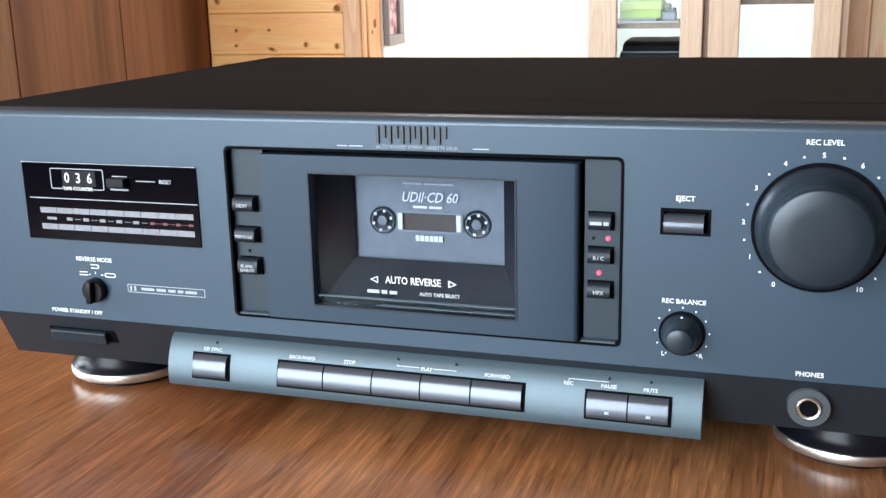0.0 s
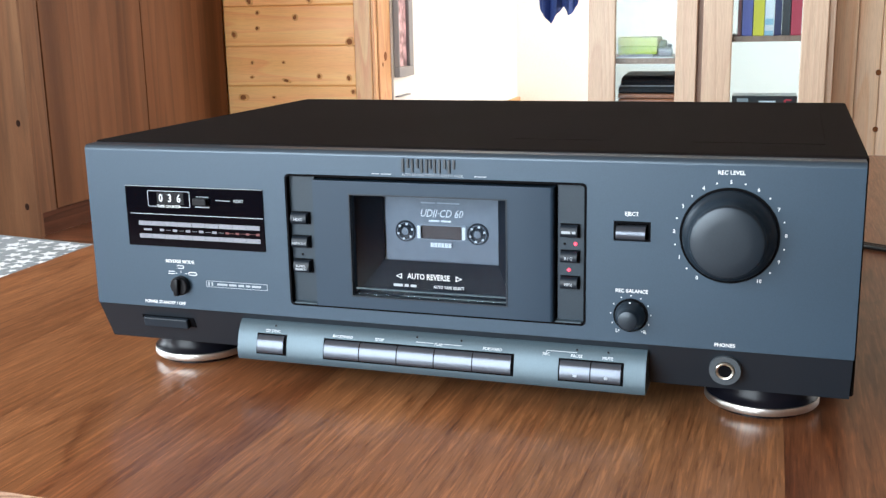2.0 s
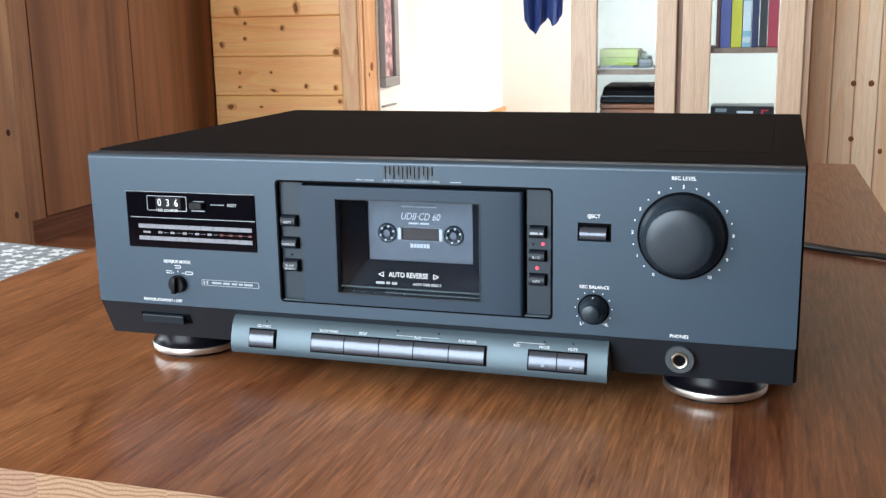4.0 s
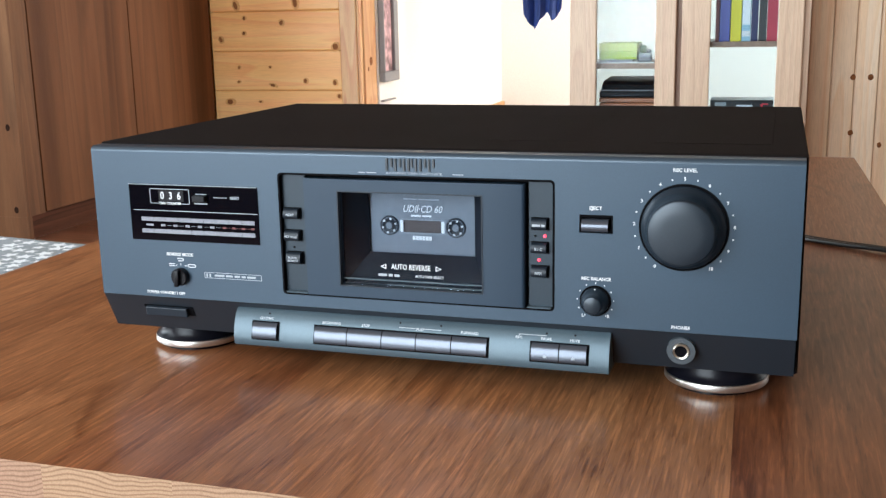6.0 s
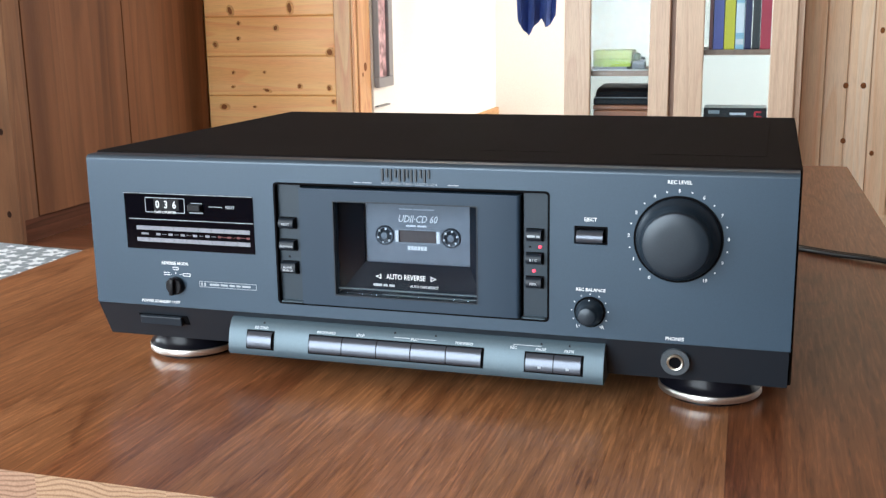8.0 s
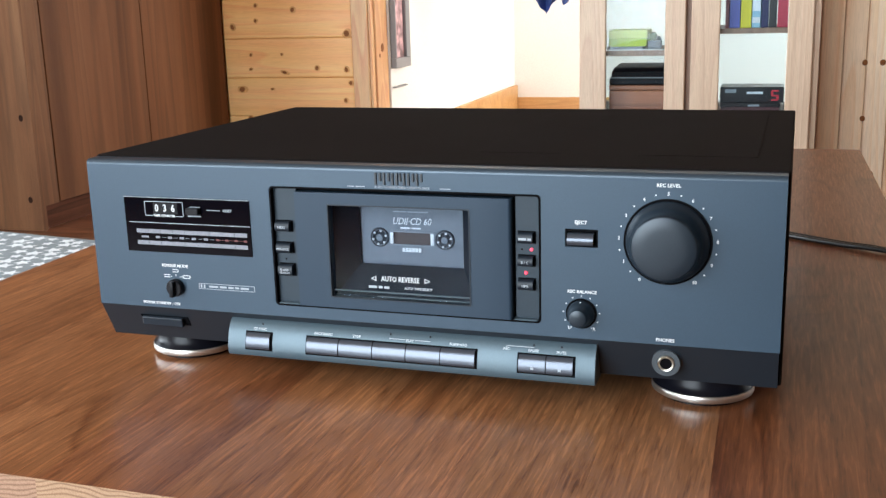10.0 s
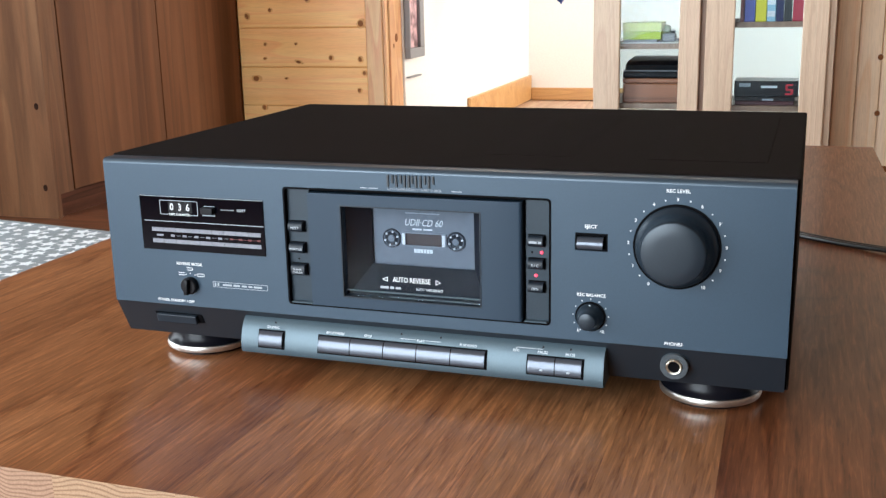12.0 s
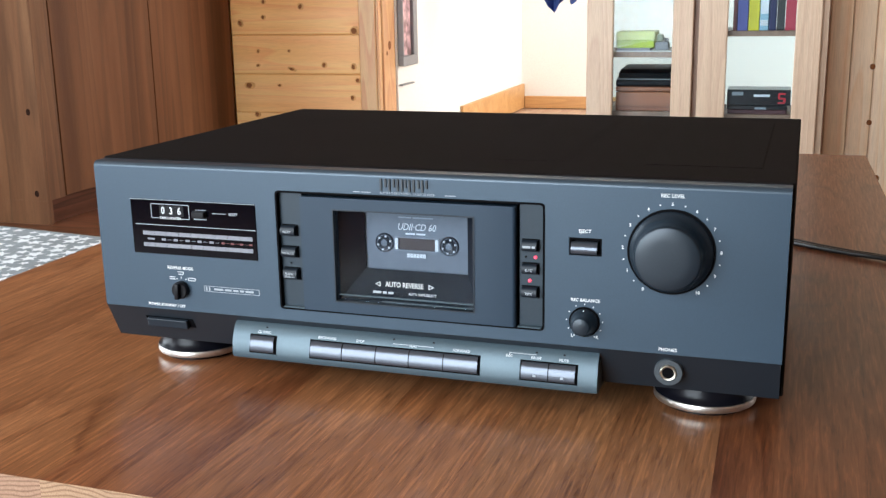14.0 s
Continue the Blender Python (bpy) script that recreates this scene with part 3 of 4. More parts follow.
for y, z, w, h in ((3.335, 0.485, 0.034, 0.036), (3.305, 0.455, 0.016, 0.018), (3.32, 0.80, 0.03, 0.02)):
    bm = lathe(bmesh.new(), [(0.5, 0.0), (0.42, 0.0006), (0.0, 0.0009)], steps=14)
    bmesh.ops.transform(bm, matrix=pose(-1.068, y, z, 0, 90, 0) @ Matrix.Diagonal((h, w, 1, 1)), verts=bm.verts)
    part("knot", bm, M["knot"], pine_wall)

# wall of upright pine planks behind the glass cabinet
plank_wall = setting("wall_north_east", holed(-0.06, 0, WX1, TOP, RIGHT_Y + 0.02, RIGHT_Y + 0.12, [(-0.06, 0.0, 0.56, 2.0)]), M["pine_wall"])
plank_me = mesh_of("plank", boxed(0.0006, RIGHT_Y, 0.0, 0.0594, RIGHT_Y + 0.0198, TOP - 0.002, 0.004, 2), M["pine_wall"])
for k in range(24):
    ob = new("plank", plank_me)
    ob.location.x = 0.5495 + 0.060 * k
    ob.parent = plank_wall
for x, z, w, h in ((0.666, 0.473, 0.017, 0.019), (0.711, 0.473, 0.018, 0.020), (0.668, 0.322, 0.017, 0.018), (0.744, 0.289, 0.014, 0.018), (0.696, 0.168, 0.022, 0.024),
                   (0.75, 0.62, 0.014, 0.02), (0.80, 0.42, 0.016, 0.02)):
    knot(x, z, w, h, RIGHT_Y, plank_wall, ringed=False)
setting("trim_brown", boxed(0.480, RIGHT_Y - 0.035, 0, 0.5485, RIGHT_Y + 0.018, TOP - 0.002, 0.003), M["brown_trim"])
setting("baseboard_north", boxed(0.572, RIGHT_Y - 0.016, 0, WX1 - 0.002, RIGHT_Y - 0.001, 0.118, 0.004), M["pine_wall"])

# ---- wardrobe ----
WF = -1.72          # the plane of its doors
wardrobe = thing("wardrobe", (WF, 2.04, 0), "brown wood veneer wardrobe with closed doors and dark plinth", "wardrobe")
part("body", boxed(-0.60, 0.078, 0.075, -0.022, 1.195, 2.2), M["walnut"], wardrobe)
side = boxed(-0.60, -0.010, 0.076, 0.0, 0.0765, 2.2)
box(side, -0.60, -0.010, 0.0, 0.0, 0.011, 0.0758)
part("side_panel", side, M["walnut_pale"], wardrobe, "light brown knotty side panel")
part("plinth", boxed(-0.58, 0.0115, 0.0, -0.018, 1.19, 0.073), M["plinth"], wardrobe, "dark red-brown plinth")
for y0, y1 in ((0.0830, 0.618), (0.6225, 1.192)):
    part("door", boxed(-0.0205, y0, 0.078, 0.0, y1, 2.195, 0.0015), M["walnut"], wardrobe)
for z in (0.352, 0.098):
    bm = lathe(bmesh.new(), [(0.5, 0.0), (0.4, 0.0006), (0.0, 0.0009)], steps=14)
    bmesh.ops.transform(bm, matrix=pose(-0.038, -0.0101, z, 90) @ Matrix.Diagonal((0.016, 0.021, 1, 1)), verts=bm.verts)
    part("knot", bm, M["knot_dark"], wardrobe)

# ---- glass-fronted cabinet ----
CF = 2.12
cab = thing("display_cabinet", (0, CF, 0), "pale beech display cabinet with two glazed doors", "cabinet")
part("side", boxed(-0.060, 0.022, 0, -0.042, 0.290, 2.0, 0.001), M["case"], cab)
part("side", boxed(0.519, 0.022, 0, 0.537, 0.262, 2.0, 0.001), M["case"], cab)
part("divider", boxed(0.210, 0.022, 0.06, 0.228, 0.285, 1.98, 0.001), M["case_shaded"], cab)
back = part("back_pane", boxed(-0.0415, 0.286, 0.06, 0.5185, 0.290, 1.98), M["pane"], cab, "clear glass back")
back.visible_shadow = False
part("top", boxed(-0.0415, 0.022, 1.981, 0.5185, 0.262, 2.0), M["case"], cab)
part("plinth", boxed(-0.0415, 0.03, 0.0, 0.5185, 0.262, 0.058), M["case"], cab)
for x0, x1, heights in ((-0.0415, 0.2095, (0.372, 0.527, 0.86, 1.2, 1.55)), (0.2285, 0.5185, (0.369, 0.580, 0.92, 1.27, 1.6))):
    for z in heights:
        part("shelf", boxed(x0, 0.030, z - 0.014, x1, 0.285, z, 0.001), M["case_shaded"], cab)


def glazed_door(x0, x1, left, right):
    door = part("door", boxed(x0, 0.0, 0.06, left, 0.020, 1.98, 0.003, 2), M["case"], cab, "beech door with a clear pane")
    part("stile", boxed(right, 0.0, 0.06, x1, 0.020, 1.98, 0.003, 2), M["case"], door)
    part("rail", boxed(left + 0.0005, 0.001, 0.06, right - 0.0005, 0.019, 0.13, 0.002), M["case"], door)
    part("rail", boxed(left + 0.0005, 0.001, 1.91, right - 0.0005, 0.019, 1.98, 0.002), M["case"], door)
    pane = part("pane", boxed(left + 0.0005, 0.008, 0.1305, right - 0.0005, 0.012, 1.9095), M["pane"], door)
    pane.visible_shadow = False


glazed_door(-0.0585, 0.2125, 0.010, 0.161)
glazed_door(0.2265, 0.5200, 0.297, 0.460)

# books on the upper shelf
bx = 0.308
for w, h, colour, label, band in (
    (0.010, 0.20, (0.16, 0.03, 0.03), "dark red hardback book standing on a shelf", None),
    (0.026, 0.24, (0.11, 0.12, 0.40), "violet-blue book standing on a shelf", None),
    (0.027, 0.25, (0.66, 0.58, 0.03), "bright yellow book standing on a shelf", None),
    (0.022, 0.23, (0.30, 0.50, 0.62), "light blue and white book on a shelf", (0.75, 0.78, 0.8)),
    (0.018, 0.25, (0.018, 0.018, 0.08), "navy blue book standing on a shelf", None),
    (0.020, 0.22, (0.035, 0.032, 0.032), "dark grey book standing on a shelf", None),
    (0.026, 0.25, (0.48, 0.035, 0.065), "crimson book standing on a shelf", None)):
    book = thing("book", (bx, CF + 0.040, 0.580), label, "book", "books on the cabinet shelf")
    paint = cover_paint("cloth binding", colour)
    spine = bmesh.new()
    prism(spine, [(0.004, 0), (0.0012, 0.0), (0.0, 0.002), (0.0, h - 0.002), (0.0012, h), (0.004, h)], 0.0, w - 0.0012)
    part("spine", spine, paint, book)
    for a in (0.0, w - 0.0027):
        part("cover", boxed(a, 0.0041, 0, a + 0.0015, 0.165, h), paint, book)
    part("pages", boxed(0.0016, 0.0042, 0.002, w - 0.0028, 0.160, h - 0.003), M["paper"], book, "cream page block")
    if band:
        part("title_band", boxed(0.001, -0.0006, h * 0.18, w - 0.0022, -0.0001, h * 0.5), cover_paint("title band", band), book)
        part("title_band", boxed(0.001, -0.0006, 0.012, w - 0.0022, -0.0001, 0.026), cover_paint("title band", (0.7, 0.7, 0.7)), book)
    bx += w + 0.0006

# things on the lower shelves
box_b = thing("printed_box", (0.301, CF + 0.045, 0.369), "black printed card box with a red mark", "box")
part("body", boxed(0, 0, 0.0225, 0.157, 0.10, 0.062, 0.001), M["box_black"], box_b)
part("label_mark", boxed(0.012, -0.0006, 0.047, 0.040, -0.0001, 0.056), M["print_grey"], box_b)
part("label_mark", boxed(0.066, -0.0006, 0.044, 0.106, -0.0001, 0.050), M["print"], box_b)
s_bm = strips([(0.128, 0.050, 0.144, 0.054), (0.126, 0.041, 0.131, 0.052), (0.127, 0.038, 0.143, 0.042), (0.139, 0.030, 0.145, 0.041), (0.126, 0.027, 0.143, 0.031)], -0.0006, -0.0001)
part("red_mark", s_bm, cover_paint("red mark", (0.65, 0.03, 0.05)), box_b)
part("lower_sleeve", boxed(0.003, 0.002, 0.0, 0.148, 0.19, 0.0105, 0.001), cover_paint("dark plum card", (0.09, 0.03, 0.035)), box_b, "dark plum card sleeve")
part("lower_sleeve", boxed(0.001, 0.0, 0.011, 0.149, 0.195, 0.022, 0.001), M["box_black"], box_b)
part("label_mark", boxed(0.07, -0.0016, 0.012, 0.098, -0.0006, 0.017), M["print_grey"], box_b)

wbox = thing("wooden_box", (0.014, CF + 0.045, 0.372), "reddish brown wooden box on a shelf", "box")
part("body", boxed(0, 0, 0.0, 0.148, 0.20, 0.050, 0.002), M["box_brown"], wbox)
part("lid", boxed(-0.001, -0.001, 0.0515, 0.149, 0.201, 0.064, 0.002), M["box_brown"], wbox)
case_b = thing("black_case", (0.014, CF + 0.040, 0.4365), "flat black plastic case on a wooden box", "case")
part("tray", boxed(0, 0, 0.0, 0.150, 0.20, 0.018, 0.004, 2), M["black"], case_b)
part("seam", boxed(0.001, -0.0008, 0.0182, 0.149, 0.20, 0.0205), M["grey_frame"], case_b)
lid = bmesh.new()
prism(lid, [(0.004, 0.0207), (0.010, 0.034), (0.05, 0.042), (0.19, 0.046), (0.196, 0.0207)], 0.006, 0.150)
part("lid", lid, M["black"], case_b)

tray = thing("card_box", (0.013, CF + 0.040, 0.527), "lime green card box lying on a shelf", "box")
part("base", boxed(0, 0, 0.010, 0.098, 0.10, 0.030, 0.001), M["lime"], tray)
part("lid", boxed(-0.001, -0.001, 0.0305, 0.100, 0.101, 0.052, 0.001), M["lime_pale"], tray, "pale green lid")
part("paper_sheet", boxed(-0.004, -0.004, 0.0, 0.142, 0.16, 0.003), M["paper"], tray)
part("paper_sheet", boxed(0.002, -0.001, 0.0032, 0.088, 0.17, 0.0098), M["grey_frame"], tray)
gadget = thing("toy_block", (0.112, CF + 0.045, 0.5302), "small grey and green toy on paper", "toy")
part("body", boxed(0, 0, 0, 0.036, 0.03, 0.022, 0.005, 2), M["grey_frame"], gadget)
part("cap", boxed(0.004, 0.003, 0.0222, 0.022, 0.024, 0.042, 0.005, 2), cover_paint("olive plastic", (0.16, 0.20, 0.09)), gadget)
part("tip", boxed(0.023, 0.003, 0.0222, 0.034, 0.022, 0.031, 0.003, 2), M["black"], gadget)

# ---- far room ----
pic = thing("framed_picture", (FAR_X, 3.40, 0.397), "grey framed red and white picture on a white wall", "picture")
for a in ((0.002, 0.003, 0.0, 0.026, 0.182, 0.040), (0.002, 0.003, 0.62, 0.026, 0.182, 0.66), (0.002, 0.003, 0.0405, 0.026, 0.012, 0.6195), (0.002, 0.132, 0.0405, 0.026, 0.182, 0.6195)):
    part("frame_bar", boxed(*a, 0.002), M["grey_frame"], pic)
part("print", boxed(0.002, 0.0125, 0.0405, 0.012, 0.1315, 0.6195), M["red_pattern"], pic, "red and white abstract print")

single("wall_ledge", boxed(FAR_X + 0.001, 3.41, 0.317, FAR_X + 0.018, 3.555, 0.323, 0.001), M["grey_frame"], "thin grey ledge on the white wall", "ledge")

garment = thing("hanging_garment", (-0.505, 4.0, 0.585), "dark blue cotton garment hanging in the doorway", "garment")
bm = bmesh.new()
cols, rows_n = 26, 40
grid = []
for j in range(rows_n + 1):
    line = []
    for i in range(cols + 1):
        u, v = i / cols - 0.5, j / rows_n
        hem = 0.075 * (abs(u + 0.22) if u < 0.1 else abs(u - 0.28) + 0.15) / 0.3
        width = 0.15 + 0.16 * v
        wave = 0.022 * math.sin(u * 19 + 1.3 * v) + 0.012 * math.sin(u * 41 + 5 * v)
        z = hem * (1 - v) + 1.15 * v
        line.append(bm.verts.new((u * width + 0.008 * math.sin(7 * v + 3 * u), wave * (1 - 0.4 * v), z)))
    grid.append(line)
for j in range(rows_n):
    for i in range(cols):
        bm.faces.new((grid[j][i], grid[j][i + 1], grid[j + 1][i + 1], grid[j + 1][i]))
bmesh.ops.solidify(bm, geom=bm.faces[:], thickness=0.003)
part("cloth", bm, M["blue_cloth"], garment, smooth=60)
part("loop", boxed(-0.006, -0.004, 1.15, 0.006, 0.004, TOP - 0.585), M["blue_cloth"], garment)

# all of the room's own pieces take its lie
for ob in [o for o in scene.collection.all_objects if o.parent is None and o.type in ("MESH", "EMPTY")]:
    ob.matrix_basis = ROOM @ ob.matrix_basis

# ---- ottoman with a star print ----
ott = thing("ottoman", (-0.808, 0.357, 0), "low ottoman in grey cotton with white star print", "ottoman")
ott.rotation_euler.z = radians(-7.2)
part("base", boxed(-0.44, -0.40, 0.0, 0.40, 0.395, 0.18, 0.015, 2), M["grey_cloth"], ott, smooth=40)
part("cushion", boxed(-0.46, -0.42, 0.182, 0.42, 0.415, 0.342, 0.035, 4), M["grey_cloth"], ott, "padded top in star-print cotton", smooth=50)
rng = random.Random(4)
stars = bmesh.new()
for row in range(31):
    for col in range(29):
        x = -0.415 + 0.0285 * (col + 0.5 * (row % 2)) + rng.uniform(-0.005, 0.005)
        y = -0.375 + 0.0247 * row + rng.uniform(-0.004, 0.004)
        s, turn = rng.choice((0.0085, 0.011, 0.0135, 0.015)), rng.uniform(0, 6.28)
        hub = stars.verts.new((x, y, 0.34235))
        rim = []
        for k in range(10):
            r = s if k % 2 == 0 else s * 0.48
            rim.append(stars.verts.new((x + r * math.cos(turn + k * math.pi / 5), y + r * math.sin(turn + k * math.pi / 5), 0.3423)))
        for k in range(10):
            stars.faces.new((hub, rim[k], rim[(k + 1) % 10]))
stars_ob = part("star_print", stars, M["star"], ott, "white printed stars")
tagged(stars_ob, kind="stuff")

# ---- coffee table ----
TX0, TX1, TY0, TY1 = -0.223, 0.5530, -0.1667, 1.0717
table = thing("coffee_table", (0, 0, 0), "varnished oak coffee table of glued boards", "table")
seams = [TX0, -0.154, -0.079, -0.004, 0.071, 0.146, 0.215, 0.285, 0.345, 0.404, 0.475, TX1]
tones = ("oak", "oak", "oak", "oak", "oak_red", "oak", "oak", "oak_tan", "oak_tan", "oak_dark", "oak_dark")
for a, b, tone in zip(seams, seams[1:], tones):
    bm = boxed(a, TY0, TZ - 0.040, b, TY1, TZ)
    bm.normal_update()
    for f in bm.faces:
        if f.normal.y < -0.9 or f.normal.y > 0.9:
            f.material_index = 1
    for v in bm.verts:
        v.co.x += SKEW * v.co.y
    ob = part("board", bm, (M[tone], M["oak_end"]), table)
for x in (TX0 + 0.03, TX1 - 0.09):
    for y in (TY0 + 0.03, TY1 - 0.09):
        part("leg", boxed(x, y, 0.0, x + 0.06, y + 0.06, TZ - 0.041, 0.003), M["oak"], table)
for x in (TX0 + 0.045, TX1 - 0.075):
    part("apron", boxed(x, TY0 + 0.092, TZ - 0.11, x + 0.025, TY1 - 0.092, TZ - 0.0415), M["oak"], table)
for y in (TY0 + 0.045, TY1 - 0.07):
    part("apron", boxed(TX0 + 0.092, y, TZ - 0.11, TX1 - 0.092, y + 0.025, TZ - 0.0415), M["oak"], table)

# twin cable lying on the table
cable = thing("twin_cable", (0, 0, TZ), "black twin cable trailing across the table", "cable")
for k, dy in enumerate((0.0, 0.0088)):
    cu = bpy.data.curves.new("wire", "CURVE")
    cu.dimensions, cu.bevel_depth, cu.bevel_resolution, cu.resolution_u = "3D", 0.0023, 3, 8
    sp = cu.splines.new("BEZIER")
    pts = [(0.385, 0.500 + dy, 0.0030), (0.445, 0.4525 + dy, 0.0030), (0.490, 0.424 + dy * 0.8, 0.0030), (0.535, 0.401 + dy * 0.5, 0.0030), (0.557, 0.394 + dy * 0.5, -0.002), (0.564, 0.390 + dy * 0.5, -0.06), (0.566, 0.388 + dy * 0.5, -TZ + 0.003)]
    sp.bezier_points.add(len(pts) - 1)
    for p, (x, y, z) in zip(sp.bezier_points, pts):
        co = (x + SKEW * y, y * 1.031, z)
        p.co, p.handle_left_type, p.handle_right_type = co, "AUTO", "AUTO"
    tmp = bpy.data.objects.new("wire", cu)
    me = bpy.data.meshes.new_from_object(tmp)
    bpy.data.objects.remove(tmp), bpy.data.curves.remove(cu)
    me.materials.clear()
    me.materials.append(M["cable"])
    me.polygons.foreach_set("use_smooth", [True] * len(me.polygons))
    ob = new("wire", me)
    ob.parent = cable

# ---- cassette deck: x along the front, y inwards, z above the table ----
deck = thing("cassette_deck", (0, 0, TZ), "slate grey cassette deck with black cover on round feet", "cassette deck")
W = 0.435
RX0, RX1, RZ0, RZ1 = 0.1312, 0.3024, 0.0484, 0.1245        # recess of the cassette door
EX0, EX1, EZ0, EZ1 = 0.3164, 0.3352, 0.0952, 0.1056        # eject opening

front = part("front_panel", holed(0, 0.041, W, 0.1354, 0.0, 0.0122, [(RX0 + 0.0009, RZ0 + 0.0009, RX1 - 0.0009, RZ1 - 0.0009), (EX0, EZ0, EX1, EZ1)]), M["panel"], deck)
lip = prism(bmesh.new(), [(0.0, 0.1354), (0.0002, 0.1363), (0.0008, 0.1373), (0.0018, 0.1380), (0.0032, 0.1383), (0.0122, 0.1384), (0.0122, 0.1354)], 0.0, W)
part("top_edge", lip, M["panel_lip"], deck, "rounded top edge with its highlight in the colour", smooth=40)
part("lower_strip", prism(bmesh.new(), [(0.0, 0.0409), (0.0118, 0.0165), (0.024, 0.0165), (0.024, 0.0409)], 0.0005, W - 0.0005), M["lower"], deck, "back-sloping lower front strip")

# cover with shallow pressed fields
shell = boxed(-0.0010, 0.0124, 0.0175, W + 0.0015, 0.309, 0.1395, 0.0012, 2)
bmesh.ops.delete(shell, geom=[f for f in shell.faces if f.normal.y < -0.99], context="FACES")
bmesh.ops.solidify(shell, geom=shell.faces[:], thickness=0.0008)
cover = part("cover", shell, M["cover"], deck, "black powder coated steel cover")
for x0, x1, slope in ((0.233, 0.316, 0.02), (0.335, 0.419, 0.002)):
    field = boxed(x0, 0.056, 0.1390, x1, 0.284, 0.1398)
    for v in field.verts:
        if v.co.z > 0.1394:
            v.co.x += 0.02 if v.co.x < (x0 + x1) / 2 else -slope
            v.co.y += 0.0006 if v.co.y < 0.1 else -0.012
    part("pressed_field", field, M["cover"], cover)

# feet
foot_top = mesh_of("foot", lathe(bmesh.new(), [(0.0, 0.0174), (0.0255, 0.0174), (0.0258, 0.0155), (0.0266, 0.0115), (0.0282, 0.0086), (0.0296, 0.0076), (0.0298, 0.0072), (0.0, 0.0072)]), M["foot"], smooth=35)
foot_ring = mesh_of("ring", lathe(bmesh.new(), [(0.0, 0.0071), (0.0292, 0.0071), (0.0299, 0.0067), (0.0301, 0.0061), (0.0301, 0.0033), (0.0297, 0.0027), (0.0, 0.0027)]), M["chrome"], smooth=35)
foot_pad = mesh_of("pad", lathe(bmesh.new(), [(0.0, 0.0026), (0.0252, 0.0026), (0.0254, 0.0), (0.0, 0.0)]), M["foot"], smooth=35)
for x in (0.0455, 0.3915):
    for y in (0.0420, 0.265):
        f = new("foot", foot_top)
        f.parent, f.location = deck, (x, y, 0)
        r = new("ring", foot_ring)
        r.parent = f
        tagged(r, "satin chrome base ring")
        r = new("pad", foot_pad)
        r.parent = f

# display window
disp = part("display_window", boxed(0.0261, -0.0006, 0.0786, 0.1171, 0.0, 0.1149, 0.0002), M["black_gloss"], deck, "gloss black display window")
DY0, DY1 = -0.00085, -0.00062
part("divider_line", strips([(0.0290, 0.0979, 0.1168, 0.0983)], DY0, DY1), M["print_grey"], disp)
part("edge_line", strips([(0.0263, 0.1145, 0.1169, 0.1148)], DY0, DY1), M["print_grey"], disp)
counter = ring_of(bmesh.new(), rounded(0.0414, 0.1026, 0.0698, 0.1122, 0.0010), rounded(0.0418, 0.1030, 0.0694, 0.1118, 0.0007), DY0, DY1)
for f in [f for f in counter.faces if 0.0455 < f.calc_center_median().x < 0.066 and f.calc_center_median().z < 0.1035]:
    counter.faces.remove(f)
for a, b in ((0.0423, 0.0474), (0.0640, 0.0689)):
    box(counter, a, DY0, 0.1026, b, DY1, 0.1030)
part("counter_border", counter, M["print_grey"], disp)
part("counter_opening", boxed(0.0478, -0.0008, 0.1042, 0.0655, -0.0006, 0.1112), M["black"], disp)
for x, c in ((0.0505, "0"), (0.0565, "3"), (0.0625, "6")):
    part("counter_wheel", boxed(x - 0.0026, -0.00095, 0.1044, x + 0.0026, -0.00075, 0.1110, 0.0001), M["black"], disp)
    letters(c, 0.0066, x, -0.00105, 0.1077, M["print"], disp, "digit", 0.00005, 0, 0.85)
letters("TAPE COUNTER", 0.0022, 0.0557, DY0, 0.1029, M["print"], disp, bold=0.00004)
reset = part("reset_button", boxed(0.0732, -0.0042, 0.1046, 0.0822, -0.0006, 0.1088, 0.0006, 2), M["black"], disp)
part("reset_edge", boxed(0.0731, -0.0012, 0.1030, 0.0826, -0.0006, 0.1038, 0.0002), M["print_grey"], disp)
part("reset_edge", boxed(0.0745, -0.0012, 0.1092, 0.0822, -0.0006, 0.1096, 0.0001), M["print_grey"], disp)
part("pointer_line", strips([(0.0866, 0.1074, 0.0962, 0.1078)], DY0, DY1), M["print_grey"], disp)
letters("RESET", 0.0024, 0.1016, DY0, 0.1076, M["print_grey"], disp, bold=0.00004)
for z0, z1 in ((0.0911, 0.0937), (0.0834, 0.0860)):
    for k in range(9):
        a = 0.0340 + 0.00895 * k
        seg = part("meter_segment", boxed(a, DY0, z0, a + 0.0087, DY1, z1), M["meter"], disp)
scale = [(0.0372, 0.0880, 0.0425, 0.0892)] + [(0.0480 + 0.0088 * k, 0.0879, 0.0510 + 0.0088 * k, 0.0893) for k in range(5)] + [(0.0522 + 0.0088 * k, 0.0885, 0.0556 + 0.0088 * k, 0.0887) for k in range(5)]
part("scale_marks", strips(scale, DY0, DY1), M["meter"], disp)
part("scale_marks", strips([(0.0920 + 0.0066 * k, 0.0880, 0.0942 + 0.0066 * k, 0.0892) for k in range(4)] + [(0.094 + 0.0066 * k, 0.0885, 0.0984 + 0.0066 * k, 0.0887) for k in range(3)], DY0, DY1), M["print_red"], disp, "red overload marks")

